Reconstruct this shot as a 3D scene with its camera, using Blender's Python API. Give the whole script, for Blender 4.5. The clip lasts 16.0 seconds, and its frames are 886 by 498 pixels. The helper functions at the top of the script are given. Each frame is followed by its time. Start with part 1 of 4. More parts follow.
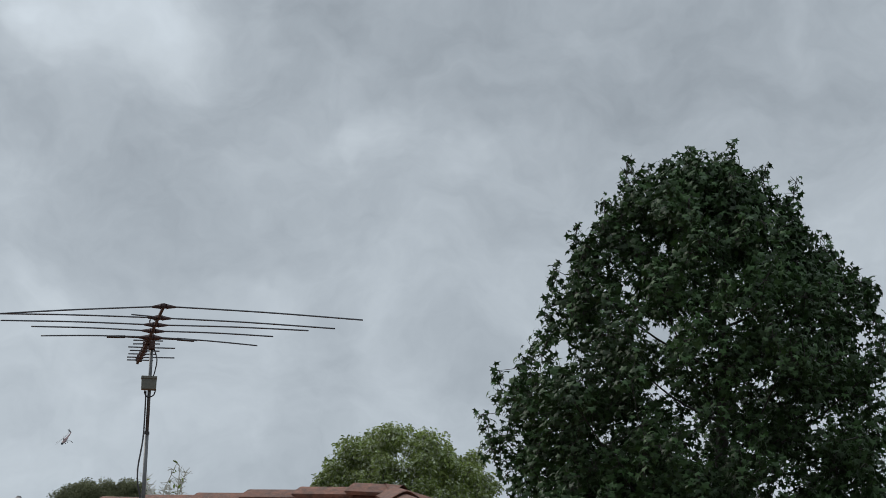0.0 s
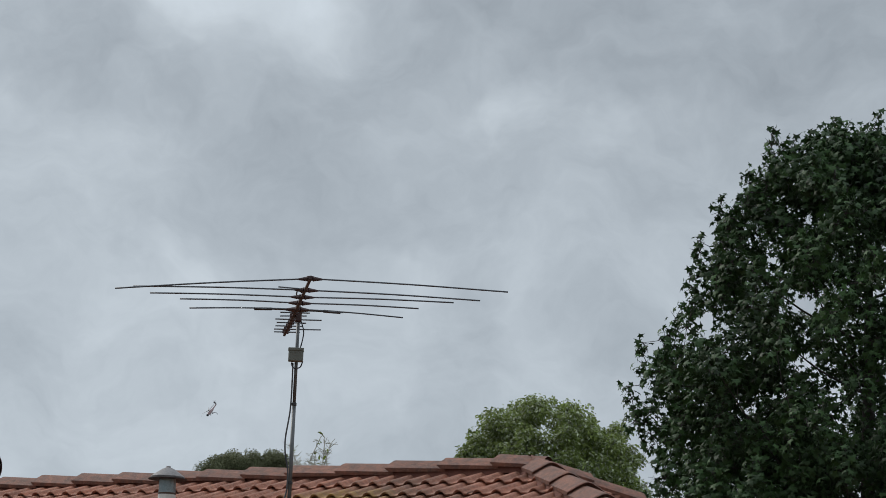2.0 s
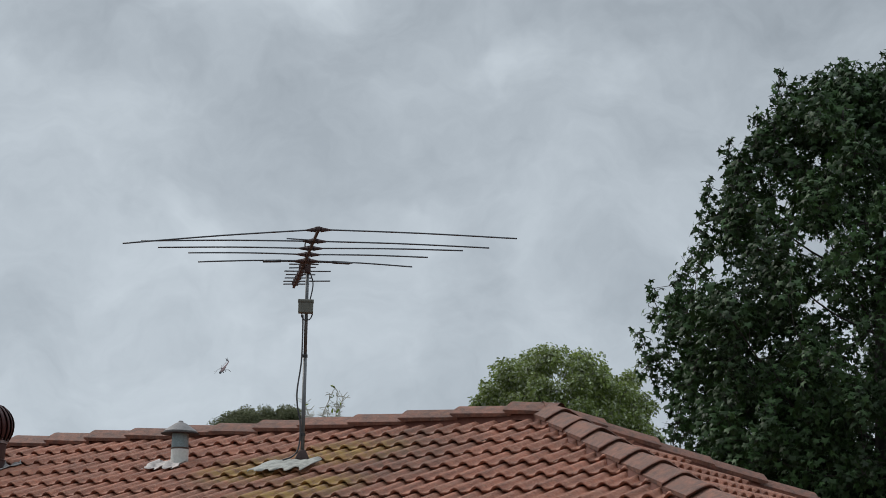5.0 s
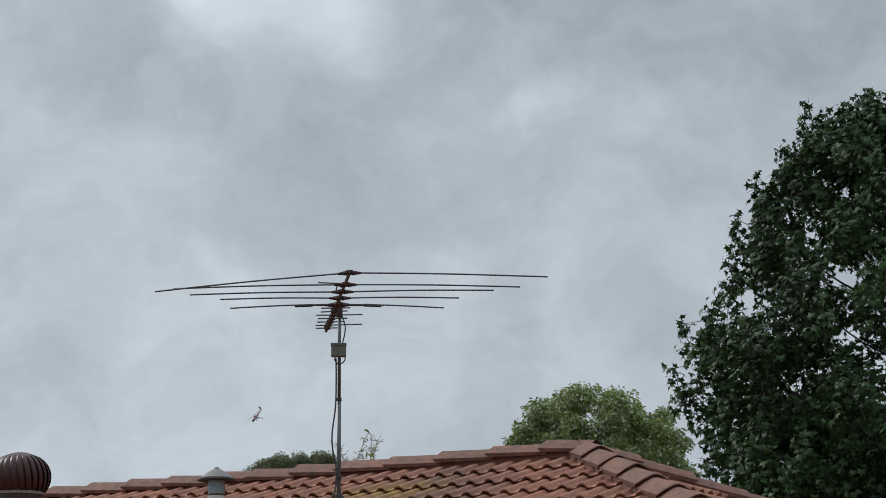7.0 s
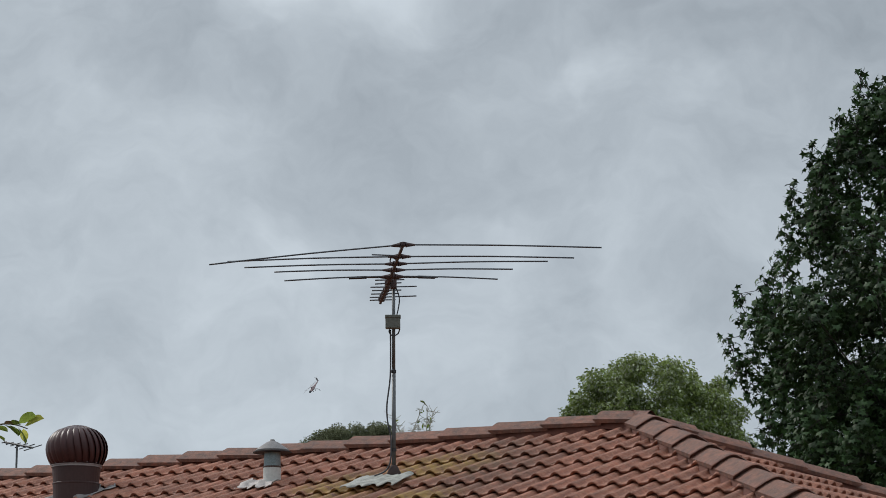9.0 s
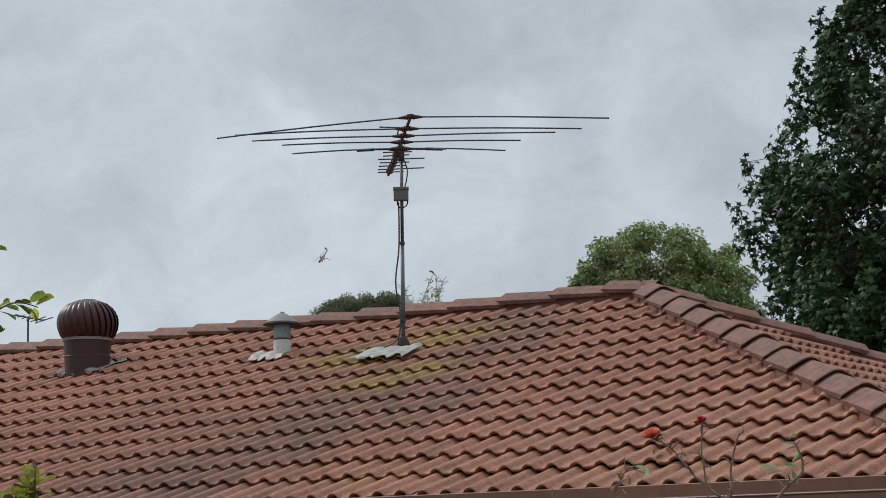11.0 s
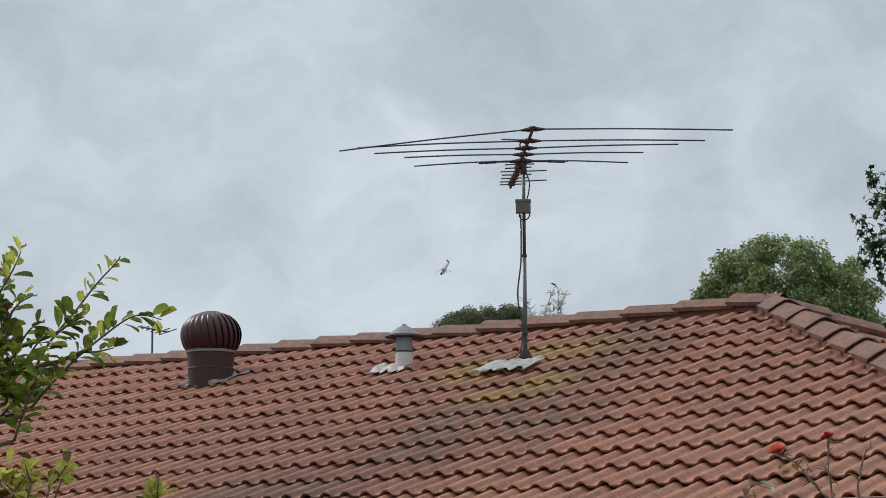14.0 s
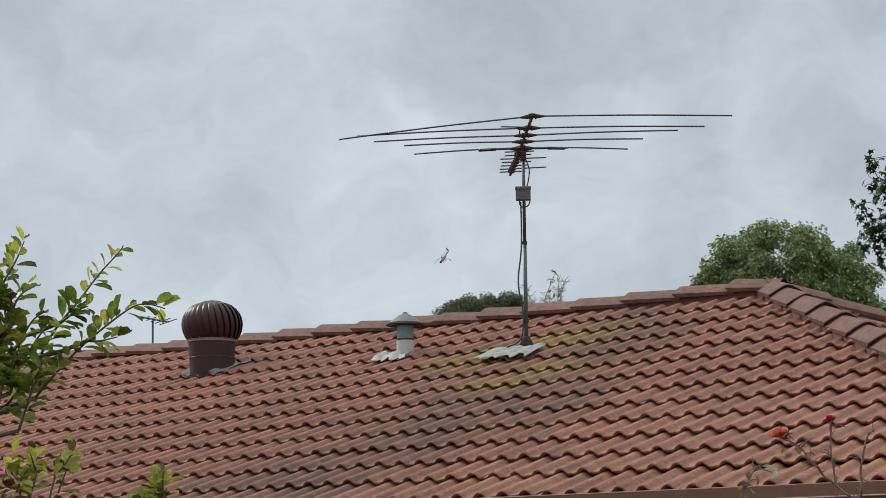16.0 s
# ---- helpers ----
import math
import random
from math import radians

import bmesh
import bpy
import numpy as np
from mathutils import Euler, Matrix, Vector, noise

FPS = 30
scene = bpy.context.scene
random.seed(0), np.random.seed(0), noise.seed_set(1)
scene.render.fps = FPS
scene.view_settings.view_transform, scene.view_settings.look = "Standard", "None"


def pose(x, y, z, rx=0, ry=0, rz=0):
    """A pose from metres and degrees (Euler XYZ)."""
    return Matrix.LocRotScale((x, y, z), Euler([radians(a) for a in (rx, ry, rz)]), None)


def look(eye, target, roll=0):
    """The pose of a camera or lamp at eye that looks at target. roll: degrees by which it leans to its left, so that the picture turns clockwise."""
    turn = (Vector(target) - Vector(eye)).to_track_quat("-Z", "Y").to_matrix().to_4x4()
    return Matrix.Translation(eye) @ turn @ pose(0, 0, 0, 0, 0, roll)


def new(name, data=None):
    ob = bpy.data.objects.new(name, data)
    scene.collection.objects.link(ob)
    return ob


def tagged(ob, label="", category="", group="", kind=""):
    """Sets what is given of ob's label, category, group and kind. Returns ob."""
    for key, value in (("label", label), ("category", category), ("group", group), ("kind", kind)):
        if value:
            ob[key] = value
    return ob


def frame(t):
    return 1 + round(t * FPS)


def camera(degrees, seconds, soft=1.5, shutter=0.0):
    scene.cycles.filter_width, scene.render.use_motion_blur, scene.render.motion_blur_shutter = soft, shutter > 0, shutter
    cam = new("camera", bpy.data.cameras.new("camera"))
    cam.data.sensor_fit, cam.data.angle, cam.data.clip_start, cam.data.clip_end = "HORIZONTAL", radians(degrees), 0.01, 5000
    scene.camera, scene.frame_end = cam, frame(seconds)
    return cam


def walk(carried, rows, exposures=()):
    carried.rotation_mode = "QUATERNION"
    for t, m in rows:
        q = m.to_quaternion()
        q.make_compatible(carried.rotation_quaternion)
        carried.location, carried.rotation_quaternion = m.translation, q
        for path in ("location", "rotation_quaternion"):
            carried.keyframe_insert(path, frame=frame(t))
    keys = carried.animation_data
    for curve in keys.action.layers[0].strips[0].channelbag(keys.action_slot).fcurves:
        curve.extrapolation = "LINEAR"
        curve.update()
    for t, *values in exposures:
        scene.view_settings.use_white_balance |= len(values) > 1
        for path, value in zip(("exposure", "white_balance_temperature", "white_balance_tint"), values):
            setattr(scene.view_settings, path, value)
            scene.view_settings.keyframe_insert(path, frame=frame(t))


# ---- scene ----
# World: x along the ridge, y into the house, z up; the eave line of the tiled roof lies at y = 0.
ZE = 2.35                      # height of the eave
PITCH = 0.3619                 # roof pitch, radians
TANP, COSP, SINP = math.tan(PITCH), math.cos(PITCH), math.sin(PITCH)
GAUGE = 0.346                  # visible length of a tile course
YR = 4.30                      # ridge line
XA, XL = -3.36, -21.0          # ridge end over the hip, far end of the eave
XRUN = 4.05                    # level run of the hip ends
XR = XA + XRUN
EYE = Vector((4.326, -10.752, 1.733))

# ---- camera: hand-held, nearly on one spot ----
cam = camera(21.56, 16.0, soft=0.75)
PATH = [  # seconds, heading, tilt, lean, small drift of the hand
    (0, -25.966, 13.469, 1.520, 0.007, 0.014, 0.024),
    (0.5, -26.411, 13.372, 1.760, 0.015, -0.012, 0.021),
    (1, -27.361, 13.156, 1.924, 0.024, -0.044, 0.010),
    (1.5, -28.499, 12.899, 2.021, 0.018, -0.035, 0.013),
    (2, -29.534, 12.676, 2.171, 0.009, -0.029, 0.013),
    (2.5, -30.194, 12.489, 2.117, 0.002, -0.013, 0.015),
    (3, -30.474, 12.321, 1.939, -0.014, 0.018, 0.019),
    (3.5, -30.442, 12.175, 1.783, -0.013, 0.031, 0.021),
    (4, -30.195, 11.979, 1.642, -0.022, 0.047, 0.021),
    (6.3, -29.801, 11.294, -0.267, -0.010, 0.006, -0.042),
    (6.5, -30.008, 11.825, -0.345, -0.001, 0.002, -0.029),
    (7, -30.470, 12.552, -0.370, -0.011, -0.002, -0.027),
    (7.5, -31.034, 12.833, -0.108, -0.019, 0.000, -0.025),
    (8, -31.657, 12.755, -0.167, -0.026, 0.019, -0.024),
    (8.2, -31.909, 12.646, -0.200, -0.023, 0.019, -0.023),
    (10.3, -31.579, 9.812, -0.795, 0.010, 0.009, -0.003),
    (10.5, -31.562, 9.467, -0.823, 0.003, 0.020, 0.000),
    (11, -32.125, 8.615, -0.816, 0.009, -0.000, -0.002),
    (11.5, -33.037, 7.598, -0.867, -0.000, 0.008, -0.002),
    (12, -33.938, 7.051, -0.873, 0.000, -0.000, 0.000),
    (12.5, -34.746, 7.692, -0.939, 0.007, -0.013, 0.001),
    (13, -35.113, 8.715, -0.721, -0.002, 0.010, 0.005),
    (13.5, -35.104, 9.083, -0.440, -0.004, 0.011, 0.003),
    (14, -35.155, 8.947, -0.313, -0.012, 0.028, 0.005),
    (14.5, -35.160, 8.870, -0.265, -0.014, 0.018, 0.002),
    (15, -35.116, 8.769, -0.161, -0.007, 0.000, -0.002),
    (15.5, -35.063, 8.667, -0.530, -0.014, 0.019, -0.000),
    (16, -35.140, 8.657, -0.728, -0.010, 0.011, -0.001),
]


def aim(yaw, tilt, lean, dx, dy, dz):
    eye = EYE + Vector((dx, dy, dz))
    y, q = radians(yaw), radians(tilt)
    return look(eye, eye + Vector((math.sin(y) * math.cos(q), math.cos(y) * math.cos(q), math.sin(q))), lean)


walk(cam, [(t, aim(*r)) for t, *r in PATH],
     exposures=[(0.0, 0.10), (3.5, 0.16), (7.0, 0.17), (8.0, 0.10), (10.5, 0.26), (11.2, 0.32), (12.0, 0.55), (12.6, 0.54), (13.2, 0.40), (14.0, 0.35), (16.0, 0.33)])

# ---- world: overcast sky ----
SUN_EL, SUN_AZ = radians(40), radians(275)
world = bpy.data.worlds.new("overcast_sky")
scene.world = world
world.use_nodes = True
WT = world.node_tree
WT.nodes.clear()


def wn(kind, **kw):
    n = WT.nodes.new(kind)
    for k, v in kw.items():
        if k == "operation":
            n.operation = v
        elif k == "blend_type":
            n.blend_type = v
    return n


def wmath(op, a, b=None, c=None):
    n = wn("ShaderNodeMath", operation=op)
    for i, v in enumerate((a, b, c)):
        if v is None:
            continue
        if isinstance(v, (int, float)):
            n.inputs[i].default_value = v
        else:
            WT.links.new(v, n.inputs[i])
    return n.outputs[0]


wco = wn("ShaderNodeTexCoord")
DIRN = wco.outputs["Generated"]
# uneven, drifting shapes: bend the direction a little by noise
wz = wn("ShaderNodeTexNoise")
wz.inputs["Scale"].default_value = 16.0
wz.inputs["Detail"].default_value = 4.0
WT.links.new(DIRN, wz.inputs["Vector"])
wsub = wn("ShaderNodeVectorMath", operation="SUBTRACT")
WT.links.new(wz.outputs["Color"], wsub.inputs[0])
wsub.inputs[1].default_value = (0.5, 0.5, 0.5)
wscl = wn("ShaderNodeVectorMath", operation="SCALE")
WT.links.new(wsub.outputs[0], wscl.inputs[0])
wscl.inputs["Scale"].default_value = 0.085
wadd = wn("ShaderNodeVectorMath", operation="ADD")
WT.links.new(DIRN, wadd.inputs[0])
WT.links.new(wscl.outputs[0], wadd.inputs[1])
BENT = wadd.outputs[0]


def cloud_noise(scale, detail, rough, squash):
    m = wn("ShaderNodeMapping")
    m.inputs["Scale"].default_value = (1, 1, squash)
    WT.links.new(BENT, m.inputs["Vector"])
    n = wn("ShaderNodeTexNoise")
    n.inputs["Scale"].default_value = scale
    n.inputs["Detail"].default_value = detail
    n.inputs["Roughness"].default_value = rough
    WT.links.new(m.outputs[0], n.inputs["Vector"])
    return n.outputs["Fac"]


level = wmath("MULTIPLY_ADD", cloud_noise(5.0, 5.0, 0.55, 1.7), 0.60, -0.30)
level = wmath("ADD", level, wmath("MULTIPLY_ADD", cloud_noise(17.0, 6.0, 0.58, 1.7), 0.58, -0.29))


def puff(d, size, gain):
    """A soft brighter (or darker) stretch of cloud in the direction d."""
    global level
    n = wn("ShaderNodeVectorMath", operation="DISTANCE")
    WT.links.new(BENT, n.inputs[0])
    n.inputs[1].default_value = Vector(d).normalized()
    r = wmath("DIVIDE", n.outputs["Value"], size)
    g = wmath("EXPONENT", wmath("MULTIPLY", wmath("MULTIPLY", r, r), -1.0))
    level = wmath("MULTIPLY_ADD", g, gain, level)


for d, size, gain in (
        ((-.536, .780, .323), .024, .34), ((-.561, .764, .318), .022, .22), ((-.518, .793, .320), .020, .22), ((-.567, .758, .322), .018, .20), ((-.273, .909, .315), .018, .12), ((-.252, .927, .277), .020, .12), ((-.447, .875, .185), .016, .10), ((-.456, .830, .322), .030, -.10), ((-.448, .849, .281), .020, .22), ((-.417, .862, .288), .015, .26),
        ((-.569, .796, .207), .024, .18), ((-.253, .938, .236), .030, .16), ((-.593, .783, .187), .040, .10),
        ((-.510, .842, .176), .040, .10), ((-.392, .865, .313), .040, -.14), ((-.514, .813, .262), .035, -.07),
        ((-.330, .890, .305), .045, -.16), ((-.674, .715, .184), .060, -.05), ((-.560, .790, .270), .030, .03)):
    puff(d, size, gain)
sep = wn("ShaderNodeSeparateXYZ")
WT.links.new(DIRN, sep.inputs[0])
# an overcast sky grows brighter towards the zenith and pales near the horizon
up = wn("ShaderNodeMapRange")
WT.links.new(sep.outputs["Z"], up.inputs["Value"])
up.inputs["From Min"].default_value, up.inputs["From Max"].default_value = 0.36, 1.0
up.inputs["To Min"].default_value, up.inputs["To Max"].default_value = 0.0, 1.7
low = wn("ShaderNodeMapRange")
WT.links.new(sep.outputs["Z"], low.inputs["Value"])
low.inputs["From Min"].default_value, low.inputs["From Max"].default_value = 0.07, 0.27
low.inputs["To Min"].default_value, low.inputs["To Max"].default_value = 0.22, 0.0
bright = wmath("ADD", wmath("ADD", wmath("ADD", level, 1.0), up.outputs[0]), low.outputs[0])
tone = wn("ShaderNodeMapRange")
WT.links.new(level, tone.inputs["Value"])
tone.inputs["From Min"].default_value, tone.inputs["From Max"].default_value = -0.2, 0.25
mixc = wn("ShaderNodeMix")
mixc.data_type = "RGBA"
WT.links.new(tone.outputs[0], mixc.inputs["Factor"])
mixc.inputs["A"].default_value = (0.375, 0.425, 0.475, 1)
mixc.inputs["B"].default_value = (0.405, 0.450, 0.490, 1)
cl = wn("ShaderNodeVectorMath", operation="SCALE")
WT.links.new(mixc.outputs["Result"], cl.inputs[0])
WT.links.new(bright, cl.inputs["Scale"])
nish = wn("ShaderNodeTexSky")
nish.sky_type = "NISHITA"
nish.sun_disc = False
nish.sun_elevation, nish.sun_rotation = SUN_EL, SUN_AZ
bg_sky = wn("ShaderNodeBackground")
bg_sky.inputs["Strength"].default_value = 0.05
WT.links.new(nish.outputs[0], bg_sky.inputs["Color"])
bg_cloud = wn("ShaderNodeBackground")
bg_cloud.inputs["Strength"].default_value = 1.0
WT.links.new(cl.outputs[0], bg_cloud.inputs["Color"])
mixs = wn("ShaderNodeMixShader")
mixs.inputs[0].default_value = 0.94
WT.links.new(bg_sky.outputs[0], mixs.inputs[1])
WT.links.new(bg_cloud.outputs[0], mixs.inputs[2])
wout = wn("ShaderNodeOutputWorld")
WT.links.new(mixs.outputs[0], wout.inputs["Surface"])

sun = new("sun", bpy.data.lights.new("sun", "SUN"))
sun.data.energy, sun.data.angle, sun.data.color = 1.5, radians(10), (1.0, 0.96, 0.90)
sun.matrix_world = look((0, 0, 60), Vector((0, 0, 60)) - Vector((math.sin(SUN_AZ) * math.cos(SUN_EL), math.cos(SUN_AZ) * math.cos(SUN_EL), math.sin(SUN_EL))))


# ---- materials ----
def material(name, base, rough=0.7, metal=0.0, vary=0.15, scale=8.0, bump=0.0, bump_scale=60.0, spread=0.0, soft=0.0, coat=0.0):
    """A node material: base colour varied at two scales, with fine relief. spread: change from object to object."""
    m = bpy.data.materials.new(name)
    m.use_nodes = True
    nt = m.node_tree
    b = nt.nodes["Principled BSDF"]
    b.inputs["Roughness"].default_value, b.inputs["Metallic"].default_value = rough, metal
    b.inputs["Coat Weight"].default_value = coat
    if soft:
        b.inputs["Specular IOR Level"].default_value = 0.28
    geo = nt.nodes.new("ShaderNodeNewGeometry")
    fac = None
    for s, d in ((scale, 3.0), (scale * 7.3, 4.0)):
        n = nt.nodes.new("ShaderNodeTexNoise")
        n.inputs["Scale"].default_value, n.inputs["Detail"].default_value = s, d
        nt.links.new(geo.outputs["Position"], n.inputs["Vector"])
        if fac is None:
            fac = n.outputs["Fac"]
        else:
            a = nt.nodes.new("ShaderNodeMath")
            a.operation = "ADD"
            nt.links.new(fac, a.inputs[0])
            nt.links.new(n.outputs["Fac"], a.inputs[1])
            fac = a.outputs[0]
    r = nt.nodes.new("ShaderNodeMapRange")
    nt.links.new(fac, r.inputs["Value"])
    r.inputs["From Min"].default_value, r.inputs["From Max"].default_value = 0.65, 1.35
    r.inputs["To Min"].default_value, r.inputs["To Max"].default_value = 1 - vary, 1 + vary
    val = r.outputs[0]
    if spread:
        oi = nt.nodes.new("ShaderNodeObjectInfo")
        pr = geo.outputs["Random Per Island"]
        ad = nt.nodes.new("ShaderNodeMath")
        ad.operation = "ADD"
        nt.links.new(oi.outputs["Random"], ad.inputs[0])
        nt.links.new(pr, ad.inputs[1])
        fr = nt.nodes.new("ShaderNodeMath")
        fr.operation = "FRACT"
        nt.links.new(ad.outputs[0], fr.inputs[0])
        rr = nt.nodes.new("ShaderNodeMapRange")
        nt.links.new(fr.outputs[0], rr.inputs["Value"])
        rr.inputs["To Min"].default_value, rr.inputs["To Max"].default_value = 1 - spread, 1 + spread
        mu = nt.nodes.new("ShaderNodeMath")
        mu.operation = "MULTIPLY"
        nt.links.new(val, mu.inputs[0])
        nt.links.new(rr.outputs[0], mu.inputs[1])
        val = mu.outputs[0]
    sc = nt.nodes.new("ShaderNodeVectorMath")
    sc.operation = "SCALE"
    sc.inputs[0].default_value = base
    nt.links.new(val, sc.inputs["Scale"])
    nt.links.new(sc.outputs[0], b.inputs["Base Color"])
    if bump:
        n = nt.nodes.new("ShaderNodeTexNoise")
        n.inputs["Scale"].default_value, n.inputs["Detail"].default_value = bump_scale, 4.0
        nt.links.new(geo.outputs["Position"], n.inputs["Vector"])
        bp = nt.nodes.new("ShaderNodeBump")
        bp.inputs["Strength"].default_value, bp.inputs["Distance"].default_value = bump, 0.01
        nt.links.new(n.outputs["Fac"], bp.inputs["Height"])
        nt.links.new(bp.outputs[0], b.inputs["Normal"])
    if soft:
        # thin leaves let some light through
        tr = nt.nodes.new("ShaderNodeBsdfTranslucent")
        nt.links.new(sc.outputs[0], tr.inputs["Color"])
        mx = nt.nodes.new("ShaderNodeMixShader")
        mx.inputs[0].default_value = soft
        nt.links.new(b.outputs[0], mx.inputs[1])
        nt.links.new(tr.outputs[0], mx.inputs[2])
        nt.links.new(mx.outputs[0], nt.nodes["Material Output"].inputs["Surface"])
    return m


def stain_and_tone(m, places, colour, strength, noise_scale=5.0, edge=(0.35, 0.75), stretch=None):
    """Lays growth, deposits and other patches of tone over a material, round places (point, radius along x, along y).
    """
    nt = m.node_tree
    b = nt.nodes["Principled BSDF"]
    old = b.inputs["Base Color"].links[0].from_socket
    geo = nt.nodes.new("ShaderNodeNewGeometry")
    total = None
    for (x, y), rx, ry, turn in places:
        mp = nt.nodes.new("ShaderNodeMapping")
        mp.vector_type = "TEXTURE"
        mp.inputs["Location"].default_value = (x, y, 0)
        mp.inputs["Rotation"].default_value = (0, 0, radians(turn))
        mp.inputs["Scale"].default_value = (rx, ry, 1000.0)
        nt.links.new(geo.outputs["Position"], mp.inputs["Vector"])
        ln = nt.nodes.new("ShaderNodeVectorMath")
        ln.operation = "LENGTH"
        nt.links.new(mp.outputs[0], ln.inputs[0])
        r = nt.nodes.new("ShaderNodeMapRange")
        r.interpolation_type = "SMOOTHSTEP"
        nt.links.new(ln.outputs["Value"], r.inputs["Value"])
        r.inputs["From Min"].default_value, r.inputs["From Max"].default_value = 1.0, 0.1
        if total is None:
            total = r.outputs[0]
        else:
            a = nt.nodes.new("ShaderNodeMath")
            a.operation = "MAXIMUM"
            nt.links.new(total, a.inputs[0])
            nt.links.new(r.outputs[0], a.inputs[1])
            total = a.outputs[0]
    n = nt.nodes.new("ShaderNodeTexNoise")
    n.inputs["Scale"].default_value, n.inputs["Detail"].default_value = noise_scale, 6.0
    n.inputs["Roughness"].default_value = 0.65
    if stretch:
        mp = nt.nodes.new("ShaderNodeMapping")
        mp.inputs["Scale"].default_value = stretch
        nt.links.new(geo.outputs["Position"], mp.inputs["Vector"])
        nt.links.new(mp.outputs[0], n.inputs["Vector"])
    else:
        nt.links.new(geo.outputs["Position"], n.inputs["Vector"])
    r = nt.nodes.new("ShaderNodeMapRange")
    nt.links.new(n.outputs["Fac"], r.inputs["Value"])
    r.inputs["From Min"].default_value, r.inputs["From Max"].default_value = edge
    f = nt.nodes.new("ShaderNodeMath")
    f.operation = "MULTIPLY"
    nt.links.new(total, f.inputs[0])
    nt.links.new(r.outputs[0], f.inputs[1])
    f2 = nt.nodes.new("ShaderNodeMath")
    f2.operation = "MULTIPLY"
    nt.links.new(f.outputs[0], f2.inputs[0])
    f2.inputs[1].default_value = strength
    mx = nt.nodes.new("ShaderNodeMix")
    mx.data_type = "RGBA"
    nt.links.new(f2.outputs[0], mx.inputs["Factor"])
    nt.links.new(old, mx.inputs["A"])
    mx.inputs["B"].default_value = (*colour, 1)
    nt.links.new(mx.outputs["Result"], b.inputs["Base Color"])


EVERYWHERE = [((0, 0), 900, 900, 0)]
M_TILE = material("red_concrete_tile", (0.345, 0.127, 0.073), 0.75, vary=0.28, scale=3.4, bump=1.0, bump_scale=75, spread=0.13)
stain_and_tone(M_TILE, EVERYWHERE, (0.170, 0.075, 0.050), 0.55, 22.0, (0.42, 0.66))
stain_and_tone(M_TILE, EVERYWHERE, (0.44, 0.22, 0.14), 0.65, 30.0, (0.50, 0.72))
# dark and pale streaks of random width that run down the slope
stain_and_tone(M_TILE, EVERYWHERE, (0.110, 0.048, 0.033), 0.6, 1.0, (0.48, 0.66), (26, 1.6, 1.6))
stain_and_tone(M_TILE, EVERYWHERE, (0.40, 0.22, 0.15), 0.5, 1.0, (0.54, 0.70), (34, 2.2, 2.2))
stain_and_tone(M_TILE, EVERYWHERE, (0.46, 0.25, 0.165), 0.42, 60.0, (0.52, 0.64))
stain_and_tone(M_TILE, EVERYWHERE, (0.090, 0.045, 0.034), 0.28, 40.0, (0.53, 0.66))
stain_and_tone(M_TILE, [((-4.35, 1.6), 1.15, 2.2, 0), ((-4.7, 0.5), 1.3, 1.0, 0), ((-4.3, 3.6), 0.9, 0.8, 0), ((-5.2, 3.0), 0.6, 0.7, 0), ((-3.7, 1.7), 0.7, 1.0, 0), ((-4.0, 3.2), 0.8, 1.0, 0), ((-4.2, 2.5), 0.8, 0.8, 0)], (0.110, 0.068, 0.046), 0.75, 9.0, (0.28, 0.58))
stain_and_tone(M_TILE, [((-5.06, 3.05), 0.60, 0.50, 0), ((-4.60, 3.45), 0.70, 0.50, 0), ((-4.25, 2.55), 0.50, 0.42, 0), ((-4.45, 2.35), 0.45, 0.30, 0), ((-5.4, 3.1), 0.3, 0.25, 0)], (0.36, 0.220, 0.045), 0.82, 13.0, (0.35, 0.56))
stain_and_tone(M_TILE, [((-7.5, 2.75), 0.55, 0.35, 0), ((-8.2, 1.2), 2.2, 1.2, 0)], (0.33, 0.105, 0.055), 0.6, 6.0, (0.35, 0.65))
stain_and_tone(M_TILE, [((-0.77, 0.28), 0.8, 0.4, 0), ((-1.4, 0.15), 0.6, 0.3, 0), ((-3.0, 0.3), 1.2, 0.4, 0)], (0.36, 0.19, 0.075), 0.6, 9.0, (0.40, 0.66))
# broad patches: darker towards the left of the roof, paler towards the right
stain_and_tone(M_TILE, [((-6.3, 1.3), 2.0, 1.6, 0), ((-4.8, 0.7), 1.5, 0.9, 0)], (0.150, 0.060, 0.040), 0.45, 7.0, (0.30, 0.62))
stain_and_tone(M_TILE, [((-1.3, 1.0), 2.2, 1.3, 0), ((-0.2, 1.9), 1.4, 1.2, 0)], (0.46, 0.215, 0.140), 0.45, 8.0, (0.30, 0.60))
M_CAP = material("red_concrete_ridge_cap", (0.205, 0.084, 0.053), 0.8, vary=0.2, scale=5, bump=0.5, bump_scale=140, spread=0.12)
stain_and_tone(M_CAP, EVERYWHERE, (0.085, 0.048, 0.038), 0.85, 13.0, (0.38, 0.62))
stain_and_tone(M_CAP, EVERYWHERE, (0.32, 0.17, 0.11), 0.5, 60.0, (0.52, 0.68))
M_MORTAR = material("red_pointing_mortar", (0.145, 0.055, 0.038), 0.9, vary=0.2, scale=12, bump=0.6, bump_scale=120)
M_GUTTER = material("brown_painted_steel", (0.240, 0.108, 0.068), 0.5, vary=0.16, scale=3, bump=0.05)
stain_and_tone(M_GUTTER, EVERYWHERE, (0.150, 0.076, 0.052), 0.5, 1.0, (0.44, 0.66), (0.6, 34, 34))
# pale colour stands for the highlight along the gutter bead
M_LIP = material("bead_highlight_paint", (0.44, 0.34, 0.29), 0.5, vary=0.2, scale=5)
